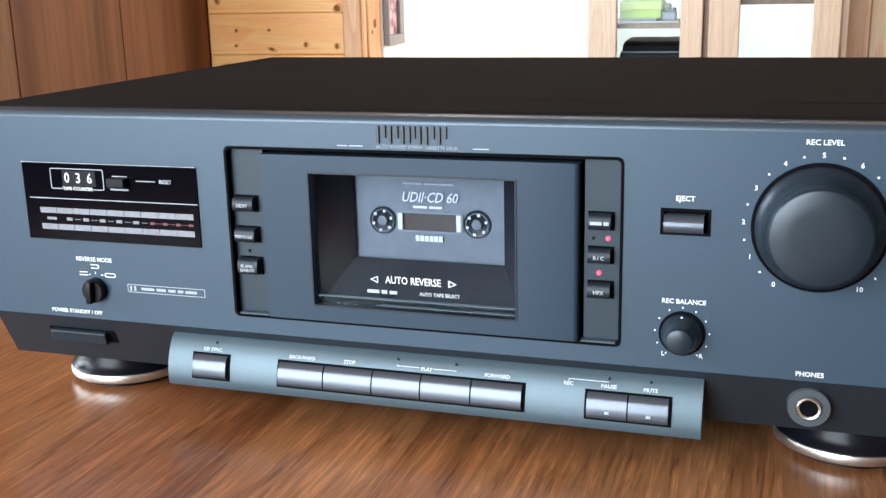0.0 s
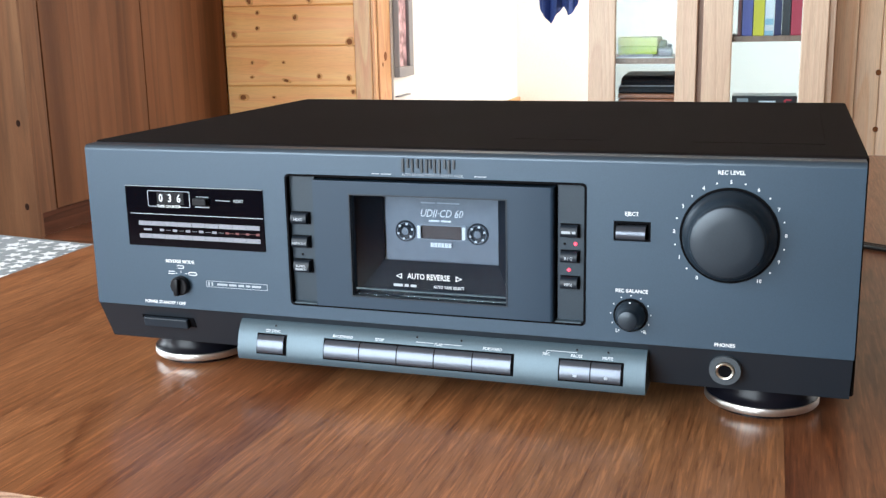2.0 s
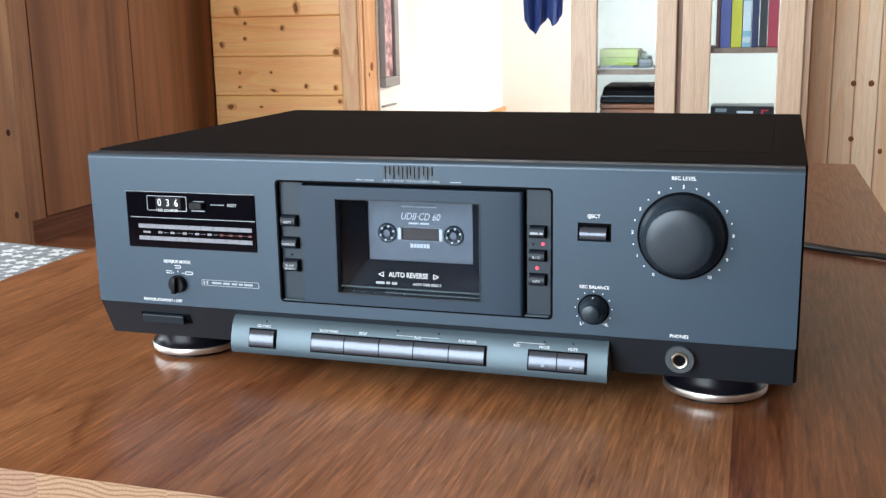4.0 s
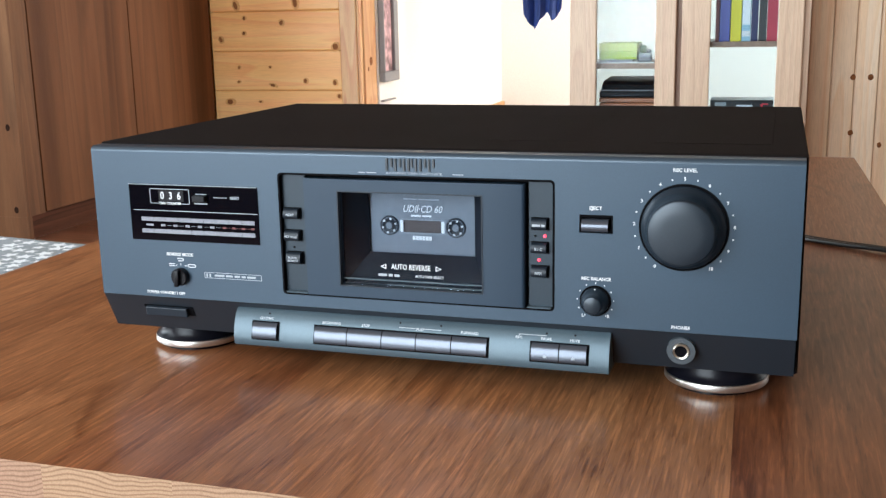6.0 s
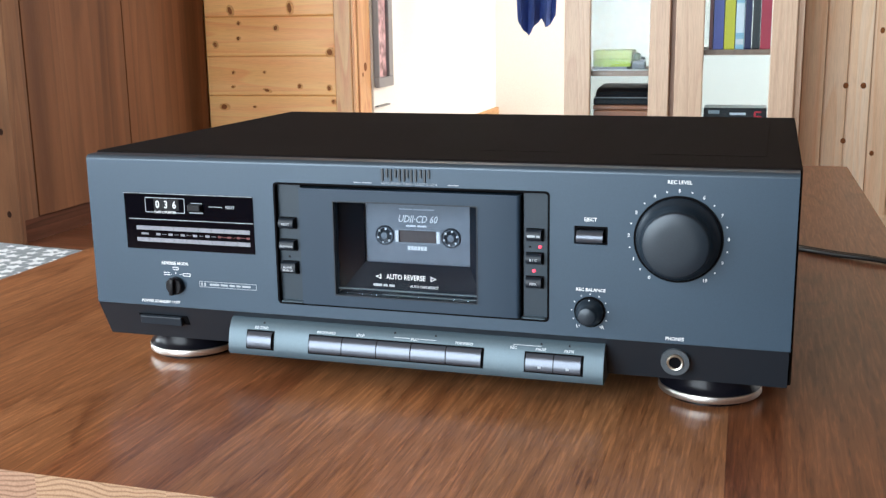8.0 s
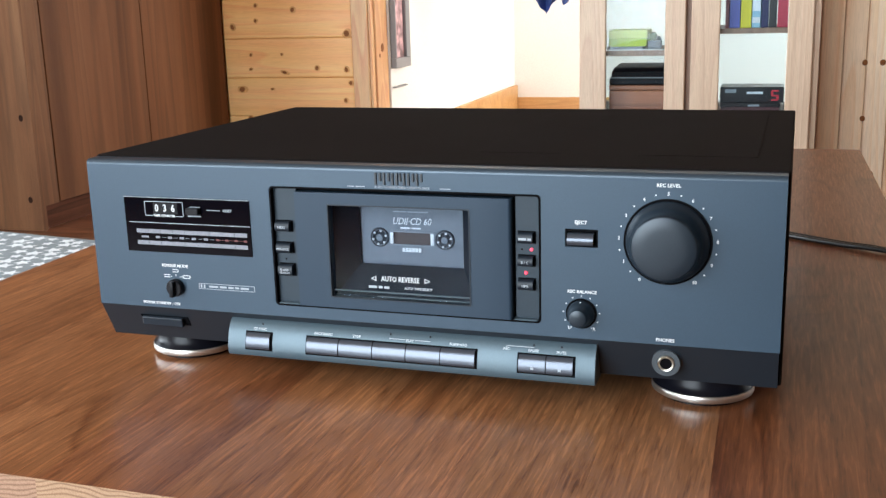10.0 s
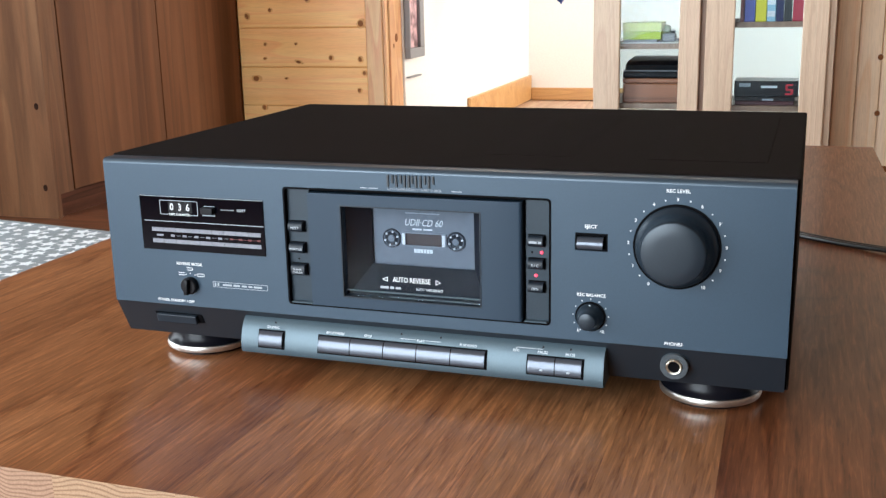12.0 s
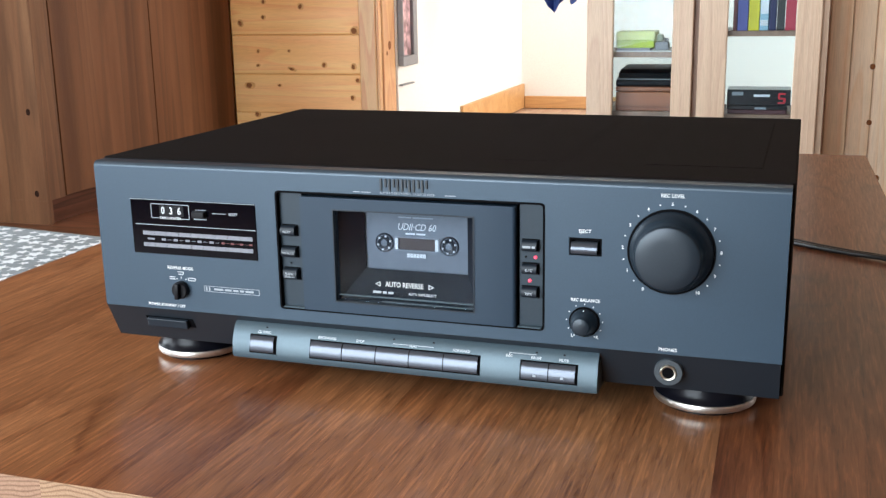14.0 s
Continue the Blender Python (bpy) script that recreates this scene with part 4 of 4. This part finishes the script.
# raised brand mark: plain upright bars, and the line of writing under it
PY0, PY1 = -0.00022, -0.00002
mark, x = [], 0.2018
for w in (0.0042, 0.0042, 0.0016, 0.0034, 0.0016, 0.0042, 0.0040):
    mark.append((x, 0.1278, x + 0.0013, 0.1350))
    if w > 0.003:
        mark.append((x + w - 0.0013, 0.1300, x + w, 0.1350))
    x += w + 0.00115
for a, b, c, d in mark:
    d = min(d, 0.1346)
    part("brand_bar", boxed(a, -0.0010, b - 0.0003, c, 0.0, d, 0.0001), M["logo"], deck, "dark raised brand mark")
letters("AUTO REVERSE STEREO CASSETTE DECK", 0.0019, 0.2190, PY0, 0.1260, M["print_grey"], deck, wide=1.0)
for a, b in ((0.1842, 0.1885), (0.1895, 0.1955), (0.2425, 0.2490)):
    part("model_bar", boxed(a, PY0, 0.1258, b, PY1, 0.1262), M["print_grey"], deck)

# reverse mode selector
letters("REVERSE MODE", 0.0028, 0.0597, PY0, 0.0698, M["print"], deck, bold=0.00004)
sym = strips([(0.0512, 0.0634, 0.0555, 0.0638), (0.0512, 0.0620, 0.0555, 0.0624), (0.0576, 0.0671, 0.0616, 0.0675), (0.0578, 0.0655, 0.0616, 0.0659), (0.0615, 0.0658, 0.0620, 0.0672),
              (0.0596, 0.0629, 0.0600, 0.0641), (0.0562, 0.0624, 0.0570, 0.0628), (0.0626, 0.0624, 0.0640, 0.0628)], PY0, PY1)
ring_of(sym, rounded(0.0648, 0.0617, 0.0706, 0.0638, 0.0010), rounded(0.0652, 0.0621, 0.0702, 0.0634, 0.0006), PY0, PY1)
part("mode_symbols", sym, M["print"], deck)
AWAY = pose(0, 0, 0, 90)
sel = part("mode_selector", lathe(bmesh.new(), [(0.0057, 0.0), (0.0057, 0.0035), (0.0052, 0.0042), (0.0, 0.0042)], Matrix.Translation((0.0597, 0, 0.0556)) @ AWAY), M["black"], deck, "black rotary selector", smooth=35)
bm = boxed(-0.0014, -0.0074, -0.0054, 0.0014, -0.0040, 0.0052, 0.0006, 2)
bmesh.ops.transform(bm, matrix=pose(0.0597, 0, 0.0556, 0, 4, 0), verts=bm.verts)
part("grip", bm, M["black"], sel, smooth=40)

# licence line and power switch
bm = ring_of(bmesh.new(), rounded(0.0765, 0.0555, 0.1167, 0.0593, 0.0004), rounded(0.0768, 0.0558, 0.1164, 0.0590, 0.0002), PY0, PY1)
part("licence_border", bm, M["print_grey"], deck)
part("licence_bars", strips([(0.0778, 0.0563, 0.0788, 0.0585), (0.0800, 0.0563, 0.0810, 0.0585), (0.0838, 0.0568, 0.0905, 0.0580), (0.0917, 0.0568, 0.0965, 0.0580), (0.0978, 0.0568, 0.1015, 0.0580), (0.1027, 0.0568, 0.1055, 0.0580), (0.1066, 0.0568, 0.1125, 0.0580)], PY0, PY1), M["print_grey"], deck)
letters("POWER STANDBY / OFF", 0.0026, 0.0475, PY0, 0.0440, M["print"], deck, bold=0.00004)
TILT = math.degrees(math.atan2(0.0118, 0.0244))
bm = boxed(-0.0152, -0.0042, -0.0031, 0.0152, 0.002, 0.0031, 0.0007, 2)
bmesh.ops.transform(bm, matrix=pose(0.0455, 0.0052, 0.0310, TILT * 0.4), verts=bm.verts)
pw = part("power_button", bm, M["key"], deck, "wide dark power button")
bm = boxed(-0.0172, -0.0003, -0.0036, 0.0186, 0.0, 0.0037)
bmesh.ops.transform(bm, matrix=pose(0.0455, 0.0046, 0.0310, TILT), verts=bm.verts)
part("surround", bm, M["gap"], pw)

# eject key
part("eject_well", holed(EX0 + 0.0001, EZ0 + 0.0001, EX1 - 0.0001, EZ1 - 0.0001, 0.0006, 0.0075, [(EX0 + 0.0011, EZ0 + 0.0012, EX1 - 0.0012, EZ1 - 0.0014)]), M["gap"], deck)
part("eject_back", boxed(EX0, 0.0078, EZ0, EX1, 0.009, EZ1), M["gap"], deck)
bm = prism(bmesh.new(), [(0.006, 0.0962), (-0.0012, 0.0962), (-0.0022, 0.0972), (-0.0024, 0.0995), (-0.0012, 0.1020), (0.0008, 0.1030), (0.006, 0.1030)], EX0 + 0.0014, EX1 - 0.0026)
part("eject_button", bm, M["steel_key"], deck, "gunmetal eject button", smooth=50)
letters("EJECT", 0.0028, 0.3255, PY0, 0.1094, M["print"], deck, bold=0.00005)

# recess, its key strips and its keys
part("recess_back", holed(RX0 - 0.002, RZ0 - 0.002, RX1 + 0.002, RZ1 + 0.002, 0.0032, 0.005, [(0.1479, 0.0488, 0.2868, 0.1230)]), M["strip"], deck, "charcoal recess floor")
part("recess_rim", ring_of(bmesh.new(), rounded(RX0, RZ0, RX1, RZ1, 0.0026), rounded(RX0 + 0.0012, RZ0 + 0.0011, RX1 - 0.0012, RZ1 - 0.0012, 0.0020), -0.0003, 0.0031), M["gap"], deck, "black rounded recess rim", smooth=40)
part("slot", holed(0.1470, 0.0480, 0.2890, 0.1240, 0.0082, 0.0100, [(0.1700, 0.0560, 0.2588, 0.1148)]), M["gap"], deck)
# pale strips added for the light caught along the recess's bottom edge
for a, b in ((RX0 + 0.0024, 0.1480), (0.2862, RX1 - 0.0022)):
    part("recess_ledge", boxed(a, -0.0004, RZ0 + 0.0010, b, 0.0031, RZ0 + 0.0019, 0.0003), M["bar"], deck)
keys = [(0.1332, 0.0961, 0.1437, 0.1022, "NEXT"), (0.1332, 0.0824, 0.1437, 0.0885, "PREVIOUS"), (0.1337, 0.0680, 0.1441, 0.0748, "BLANK\nSEARCH"),
        (0.2886, 0.0957, 0.2984, 0.1019, ""), (0.2886, 0.0822, 0.2984, 0.0879, "B / C"), (0.2886, 0.0680, 0.2985, 0.0740, "MPX")]
for x0, z0, x1, z1, word in keys:
    x0, x1 = (x0 + 0.0010, x1 + 0.0010) if x0 < 0.2 else (x0 + 0.0002, x1 + 0.0002)
    bm = prism(bmesh.new(), [(0.0031, z0), (-0.0006, z0 + 0.0002), (-0.0014, z0 + 0.0010), (-0.0016, z0 + 0.0030), (-0.0010, z1 - 0.0010), (0.0000, z1), (0.0031, z1)], x0, x1 - 0.0010)
    k = part("key", bm, M["key"], deck, "dark grey function key", smooth=50)
    part("key_surround", boxed(x0 - 0.0005, 0.0026, z0 - 0.0006, x1, 0.0031, z1 + 0.0006), M["gap"], k)
    if word:
        letters(word, 0.0019 if len(word) > 5 else 0.0021, (x0 + x1) / 2 - 0.0005, -0.0017, (z0 + z1) / 2 - 0.0004, M["print_grey"], k, bold=0.00004)
    else:
        part("key_marks", strips([(x0 + 0.0008, (z0 + z1) / 2 - 0.0009, x0 + 0.0055, (z0 + z1) / 2 + 0.0004), (x0 + 0.0062, (z0 + z1) / 2 - 0.0009, x1 - 0.0016, (z0 + z1) / 2 + 0.0004)], -0.0018, -0.0016), M["print_grey"], k)
for x, z, lit in ((0.2962, 0.0917, True), (0.2928, 0.0776, True), (0.2904, 0.0916, False), (0.1388, 0.0779, False)):
    r = 0.0010 if lit else 0.0006
    part("indicator", lathe(bmesh.new(), [(r, 0.0), (r, 0.0005), (r * 0.6, 0.0009), (0.0, 0.0010)], Matrix.Translation((x, 0.0032, z)) @ AWAY, 16), M["led"] if lit else M["black"], deck, "lit red indicator lamp" if lit else "", smooth=60)

# cassette door with its window
DX0, DX1, DZ0, DZ1 = 0.1486, 0.2852, 0.0496, 0.1216
WX, WXX, WZ, WZZ = 0.1706, 0.2600, 0.0566, 0.1143
bm = holed(DX0, DZ0, DX1, DZ1, -0.0012, 0.0062, [(WX, WZ, WXX, WZZ)])
turned = [e for e in bm.edges if all(abs(v.co.x - DX1) < 1e-6 and abs(v.co.y + 0.0012) < 1e-6 for v in e.verts)]
bmesh.ops.bevel(bm, geom=turned, offset=0.0020, segments=4, affect="EDGES", profile=0.5)
door = part("cassette_door", bm, M["door"], deck, "charcoal cassette door with clear window", smooth=35)
part("window_trim", ring_of(bmesh.new(), [(WX - 0.0004, WZ - 0.0004), (WXX + 0.0004, WZ - 0.0004), (WXX + 0.0004, WZZ + 0.0004), (WX - 0.0004, WZZ + 0.0004)], [(WX + 0.0003, WZ + 0.0003), (WXX - 0.0003, WZ + 0.0003), (WXX - 0.0003, WZZ - 0.0003), (WX + 0.0003, WZZ - 0.0003)], -0.0016, 0.0012), M["key"], door)
part("sill_line", boxed(WX + 0.002, -0.0009, WZ + 0.0042, WXX - 0.0005, 0.0010, WZ + 0.0046), M["bar"], door)
part("sill_line", boxed(WX + 0.03, -0.0009, WZ + 0.0016, WXX - 0.0005, 0.0010, WZ + 0.0019), M["bar"], door)
pane = part("window_pane", boxed(WX + 0.0004, 0.0014, WZ + 0.0004, WXX - 0.0004, 0.0026, WZZ - 0.0004), M["glass"], door, "clear acrylic window")
pane.visible_shadow = False
# sloping sides from the window to the opening in front of the cassette
AX0, AX1, AZ0, AZ1, AY = 0.1828, 0.2502, 0.0738, 0.1130, 0.0185
bm = bmesh.new()
o = [bm.verts.new((x, 0.0063, z)) for x, z in ((WX, WZ), (WXX, WZ), (WXX, WZZ), (WX, WZZ))]
i_ = [bm.verts.new((x, AY, z)) for x, z in ((AX0, AZ0), (AX1, AZ0), (AX1, AZ1), (AX0, AZ1))]
for a in range(4):
    b = (a + 1) % 4
    bm.faces.new((o[a], o[b], i_[b], i_[a]))
bmesh.ops.recalc_face_normals(bm, faces=bm.faces)
bmesh.ops.solidify(bm, geom=bm.faces[:], thickness=-0.0008)
part("well_sides", bm, M["well"], door, "dark sloping sides of the well")
TY = 0.0011
letters("AUTO REVERSE", 0.0045, 0.2152, TY, 0.0692, M["print"], door, bold=0.00004, wide=0.80)
for s, x in ((1, 0.1960), (-1, 0.2344)):
    tri = [(x, 0.0692), (x + s * 0.0036, 0.0708), (x + s * 0.0036, 0.0676)]
    cx, cz = x + s * 0.0024, 0.0692
    part("arrow", ring_of(bmesh.new(), tri, [(cx + (p - cx) * 0.62, cz + (q - cz) * 0.62) for p, q in tri], TY - 0.0001, TY + 0.0001), M["print"], door)
letters("AUTO TAPE SELECT", 0.0021, 0.2268, TY, 0.0640, M["print_soft"], door, bold=0.00005, wide=0.95)
part("licence_bars", strips([(0.1945, 0.0632, 0.2000, 0.0647), (0.2010, 0.0632, 0.2035, 0.0647), (0.2046, 0.0632, 0.2080, 0.0646)], TY - 0.0001, TY + 0.0001), M["print_grey"], door)

# control bar
bar_profile = [(0.0020, 0.0377), (0.0000, 0.0372), (-0.0022, 0.0348), (-0.0045, 0.0305), (-0.0062, 0.0255), (-0.0070, 0.0205), (-0.0069, 0.0172), (-0.0060, 0.0152), (-0.0040, 0.0146), (0.0170, 0.0146), (0.0170, 0.0377)]
bar = part("control_bar", prism(bmesh.new(), bar_profile, 0.0985, 0.3350), M["bar"], deck, "blue-grey brushed control bar", smooth=35)
bars = [(0.1118, 0.1288, "CD SYNC", 0.1203), (0.1540, 0.1757, "", 0), (0.1757, 0.1982, "", 0), (0.1982, 0.2200, "", 0), (0.2200, 0.2420, "", 0), (0.2420, 0.2638, "", 0), (0.2900, 0.3065, "", 0), (0.3065, 0.3226, "", 0)]
for x0, x1 in ((0.1118, 0.1288), (0.1540, 0.2638), (0.2900, 0.3226)):
    part("key_surround", prism(bmesh.new(), [(-0.001, 0.0312), (-0.0046, 0.0312), (-0.0066, 0.0256), (-0.0075, 0.0205), (-0.0075, 0.0196), (-0.001, 0.0196)], x0 - 0.0008, x1 + 0.0010), M["gap"], bar)
for x0, x1, *_ in bars:
    b_ = prism(bmesh.new(), [(-0.002, 0.0305), (-0.0048, 0.0305), (-0.0061, 0.0298), (-0.0073, 0.0281), (-0.0081, 0.0260), (-0.0085, 0.0239), (-0.0086, 0.0221), (-0.0084, 0.0209), (-0.0077, 0.0203), (-0.002, 0.0202)], x0 + 0.0003, x1 - 0.0003)
    key = part("transport_key", b_, M["steel_key"], bar, "gunmetal transport key", smooth=45)


def bar_word(word, x, z=0.0330):
    y = -0.0022 - (0.0345 - z) * 0.575 - 0.0002
    letters(word, 0.0022, x, y, z, M["print_soft"], bar, bold=0.00004, tilt=-30)


for word, x in (("CD SYNC", 0.1205), ("BACKWARD", 0.1645), ("STOP", 0.1868), ("PLAY", 0.2218), ("FORWARD", 0.2525), ("REC", 0.2822), ("PAUSE", 0.2985), ("MUTE", 0.3150)):
    bar_word(word, x, 0.0326)
for rects in ([(0.2085, 0, 0.2187, 0.0003)], [(0.2248, 0, 0.2350, 0.0003)], [(0.2822, 0.0014, 0.2985, 0.0017), (0.2822, 0.0004, 0.2825, 0.0016)]):
    rule = strips(rects, -0.0001, 0.0001)
    bmesh.ops.transform(rule, matrix=pose(0, -0.0036, 0.0330, -30), verts=rule.verts)
    part("rule_line", rule, M["print_soft"], bar)
for x in (0.1219, 0.2088, 0.2345, 0.2985, 0.3150):
    part("indicator", lathe(bmesh.new(), [(0.0006, -0.0008), (0.0006, 0.0003), (0.0, 0.0004)], pose(x, -0.0019, 0.0354, 60), 12), M["black"], bar)
for x in (0.2985, 0.3148):
    part("key_symbol", boxed(x - 0.0009, -0.0088, 0.0228, x + 0.0009, -0.0084, 0.0240, 0.0001), M["print_grey"], bar)

# record level knob with its scale
KX, KZ = 0.3736, 0.1004
part("knob_gap", lathe(bmesh.new(), [(0.0225, 0.0), (0.0225, 0.0008), (0.0241, 0.0008), (0.0241, 0.0)], Matrix.Translation((KX, 0, KZ)) @ AWAY, 96), M["gap"], deck)
knob = part("level_knob", lathe(bmesh.new(), [(0.0228, 0.0), (0.0228, 0.0018), (0.0224, 0.0027), (0.0213, 0.0038), (0.0200, 0.0055), (0.0190, 0.0080), (0.0184, 0.0115), (0.0182, 0.0152), (0.0179, 0.0170), (0.0172, 0.0179), (0.0160, 0.0183), (0.0100, 0.0186), (0.0, 0.0187)], Matrix.Translation((KX, 0, KZ)) @ AWAY, 96), M["knob"], deck, "large satin charcoal record level knob", smooth=32)
letters("REC LEVEL", 0.0028, 0.3736, PY0, 0.1318, M["print"], deck, bold=0.00005)
for k in range(21):
    a = radians(236 - 292 * k / 20)
    r = 0.0268
    x, z = KX + r * math.cos(a), KZ + r * math.sin(a)
    if k % 2 == 0:
        letters(str(k // 2), 0.0026, x, PY0, z, M["print"], deck, "scale_number", 0.00005)
    else:
        part("scale_dot", boxed(x - 0.00038, PY0, z - 0.00038, x + 0.00038, PY1, z + 0.00038), M["print"], deck)

# record balance knob
BX, BZ = 0.3259, 0.0562
part("knob_gap", lathe(bmesh.new(), [(0.0076, 0.0), (0.0076, 0.0008), (0.0089, 0.0008), (0.0089, 0.0)], Matrix.Translation((BX, 0, BZ)) @ AWAY, 64), M["gap"], deck)
bal = part("balance_knob", lathe(bmesh.new(), [(0.0079, 0.0), (0.0079, 0.0020), (0.0074, 0.0032), (0.0066, 0.0046), (0.0058, 0.0080), (0.0052, 0.0112), (0.0049, 0.0119), (0.0042, 0.0122), (0.0, 0.0122)], Matrix.Translation((BX, 0, BZ)) @ AWAY, 64), M["knob"], deck, "small satin charcoal balance knob", smooth=28)
part("pointer_dot", boxed(BX - 0.0004, -0.0036, BZ + 0.0068, BX + 0.0004, -0.0028, BZ + 0.0076), M["print"], bal)
letters("REC BALANCE", 0.0026, 0.3262, PY0, 0.0690, M["print"], deck, bold=0.00005)
for k in range(11):
    a = radians(235 - 290 * k / 10)
    x, z = BX + 0.0104 * math.cos(a), BZ + 0.0104 * math.sin(a)
    part("scale_dot", boxed(x - 0.0003, PY0, z - 0.0003, x + 0.0003, PY1, z + 0.0003), M["print"], deck)
letters("L", 0.0026, 0.3188, PY0, 0.0474, M["print"], deck, bold=0.00004)
letters("R", 0.0026, 0.3333, PY0, 0.0474, M["print"], deck, bold=0.00004)

# headphone socket
letters("PHONES", 0.0027, 0.3735, PY0, 0.0437, M["print"], deck, bold=0.00005)
SOCK = pose(0.3741, 0.0022, 0.0299, 90 + TILT * 0.2)
sock = part("phones_socket", lathe(bmesh.new(), [(0.0050, 0.0), (0.0050, 0.0014), (0.0078, 0.0014), (0.0080, 0.0008), (0.0080, -0.0085), (0.0050, -0.0085)], SOCK, 64), M["socket_grey"], deck, "grey headphone socket with gilt ring", smooth=35)
part("gilt_ring", lathe(bmesh.new(), [(0.0034, 0.0019), (0.0037, 0.0024), (0.0042, 0.0025), (0.0046, 0.0021), (0.0048, 0.0010), (0.0048, -0.001), (0.0034, -0.001), (0.0034, 0.0019)], SOCK, 64), M["gold"], sock, smooth=50)
part("socket_bore", lathe(bmesh.new(), [(0.0034, 0.0018), (0.0, 0.0016)], SOCK, 32), M["gap"], sock)

# ---- the cassette behind the window ----
CX, CZ, CY = 0.2167, 0.0905, 0.0205
tape = thing("audio_cassette", (CX, CY, TZ + CZ), "smoke grey audio cassette with white lettering in the deck", "cassette")
part("shell", holed(-0.0502, -0.0350, 0.0502, 0.0288, 0.0, 0.0090, [(-0.0125, -0.0040, 0.0125, 0.0040)]), M["shell"], tape)
part("tape_window", boxed(-0.0124, 0.0005, -0.0039, 0.0124, 0.003, 0.0039), M["tape"], tape, "brown tape behind the cassette window")
for x in (-0.0142, 0.0122):
    part("window_end", boxed(x, -0.0010, -0.0036, x + 0.0020, -0.0001, 0.0036, 0.0002), M["print"], tape)
part("window_frame", ring_of(bmesh.new(), rounded(-0.0150, -0.0046, 0.0150, 0.0046, 0.0008), rounded(-0.0120, -0.0038, 0.0120, 0.0038, 0.0006), -0.0007, -0.0001), M["shell_pale"], tape)
for x in (-0.02125, 0.02125):
    hubm = Matrix.Translation((x, 0, 0)) @ AWAY
    hub = part("hub_ring", lathe(bmesh.new(), [(0.0, 0.00015), (0.0046, 0.00015), (0.0054, 0.0008), (0.0060, 0.0009), (0.0062, 0.0)], hubm, 40), M["key"], tape, smooth=40)
    part("hub", lathe(bmesh.new(), [(0.0052, 0.0002), (0.0051, 0.0008), (0.0047, 0.0008), (0.0046, 0.0002)], hubm, 40), M["shell"], hub, "grey toothed hub")
    part("spindle", lathe(bmesh.new(), [(0.0022, 0.0004), (0.0021, 0.0014), (0.0, 0.0016)], hubm, 24), M["shell"], hub, smooth=40)
    for k in range(6):
        a = k * math.pi / 3 + 0.3
        part("hub_tooth", boxed(x + 0.0043 * math.cos(a) - 0.00055, -0.0015, 0.0043 * math.sin(a) - 0.00055, x + 0.0043 * math.cos(a) + 0.00055, -0.0008, 0.0043 * math.sin(a) + 0.00055), M["print"], hub)
letters("UDII·CD 60", 0.0062, 0.0002, -0.0012, 0.0108, M["print"], tape, bold=0.00005, lean=0.3, wide=0.82)
part("brand_bars", strips([(-0.0062 + 0.0021 * k, -0.0083, -0.0062 + 0.0021 * k + 0.0017, -0.0058) for k in range(6)], -0.0012, -0.0009), M["print"], tape)
part("small_print", strips([(-0.0070, 0.0062, -0.0008, 0.0072), (0.0002, 0.0062, 0.0060, 0.0072)], -0.0012, -0.0009), M["print"], tape)
part("small_print", strips([(-0.0115, 0.0165, -0.0030, 0.0173), (-0.0020, 0.0165, 0.0110, 0.0173)], -0.0012, -0.0009), M["print_grey"], tape)
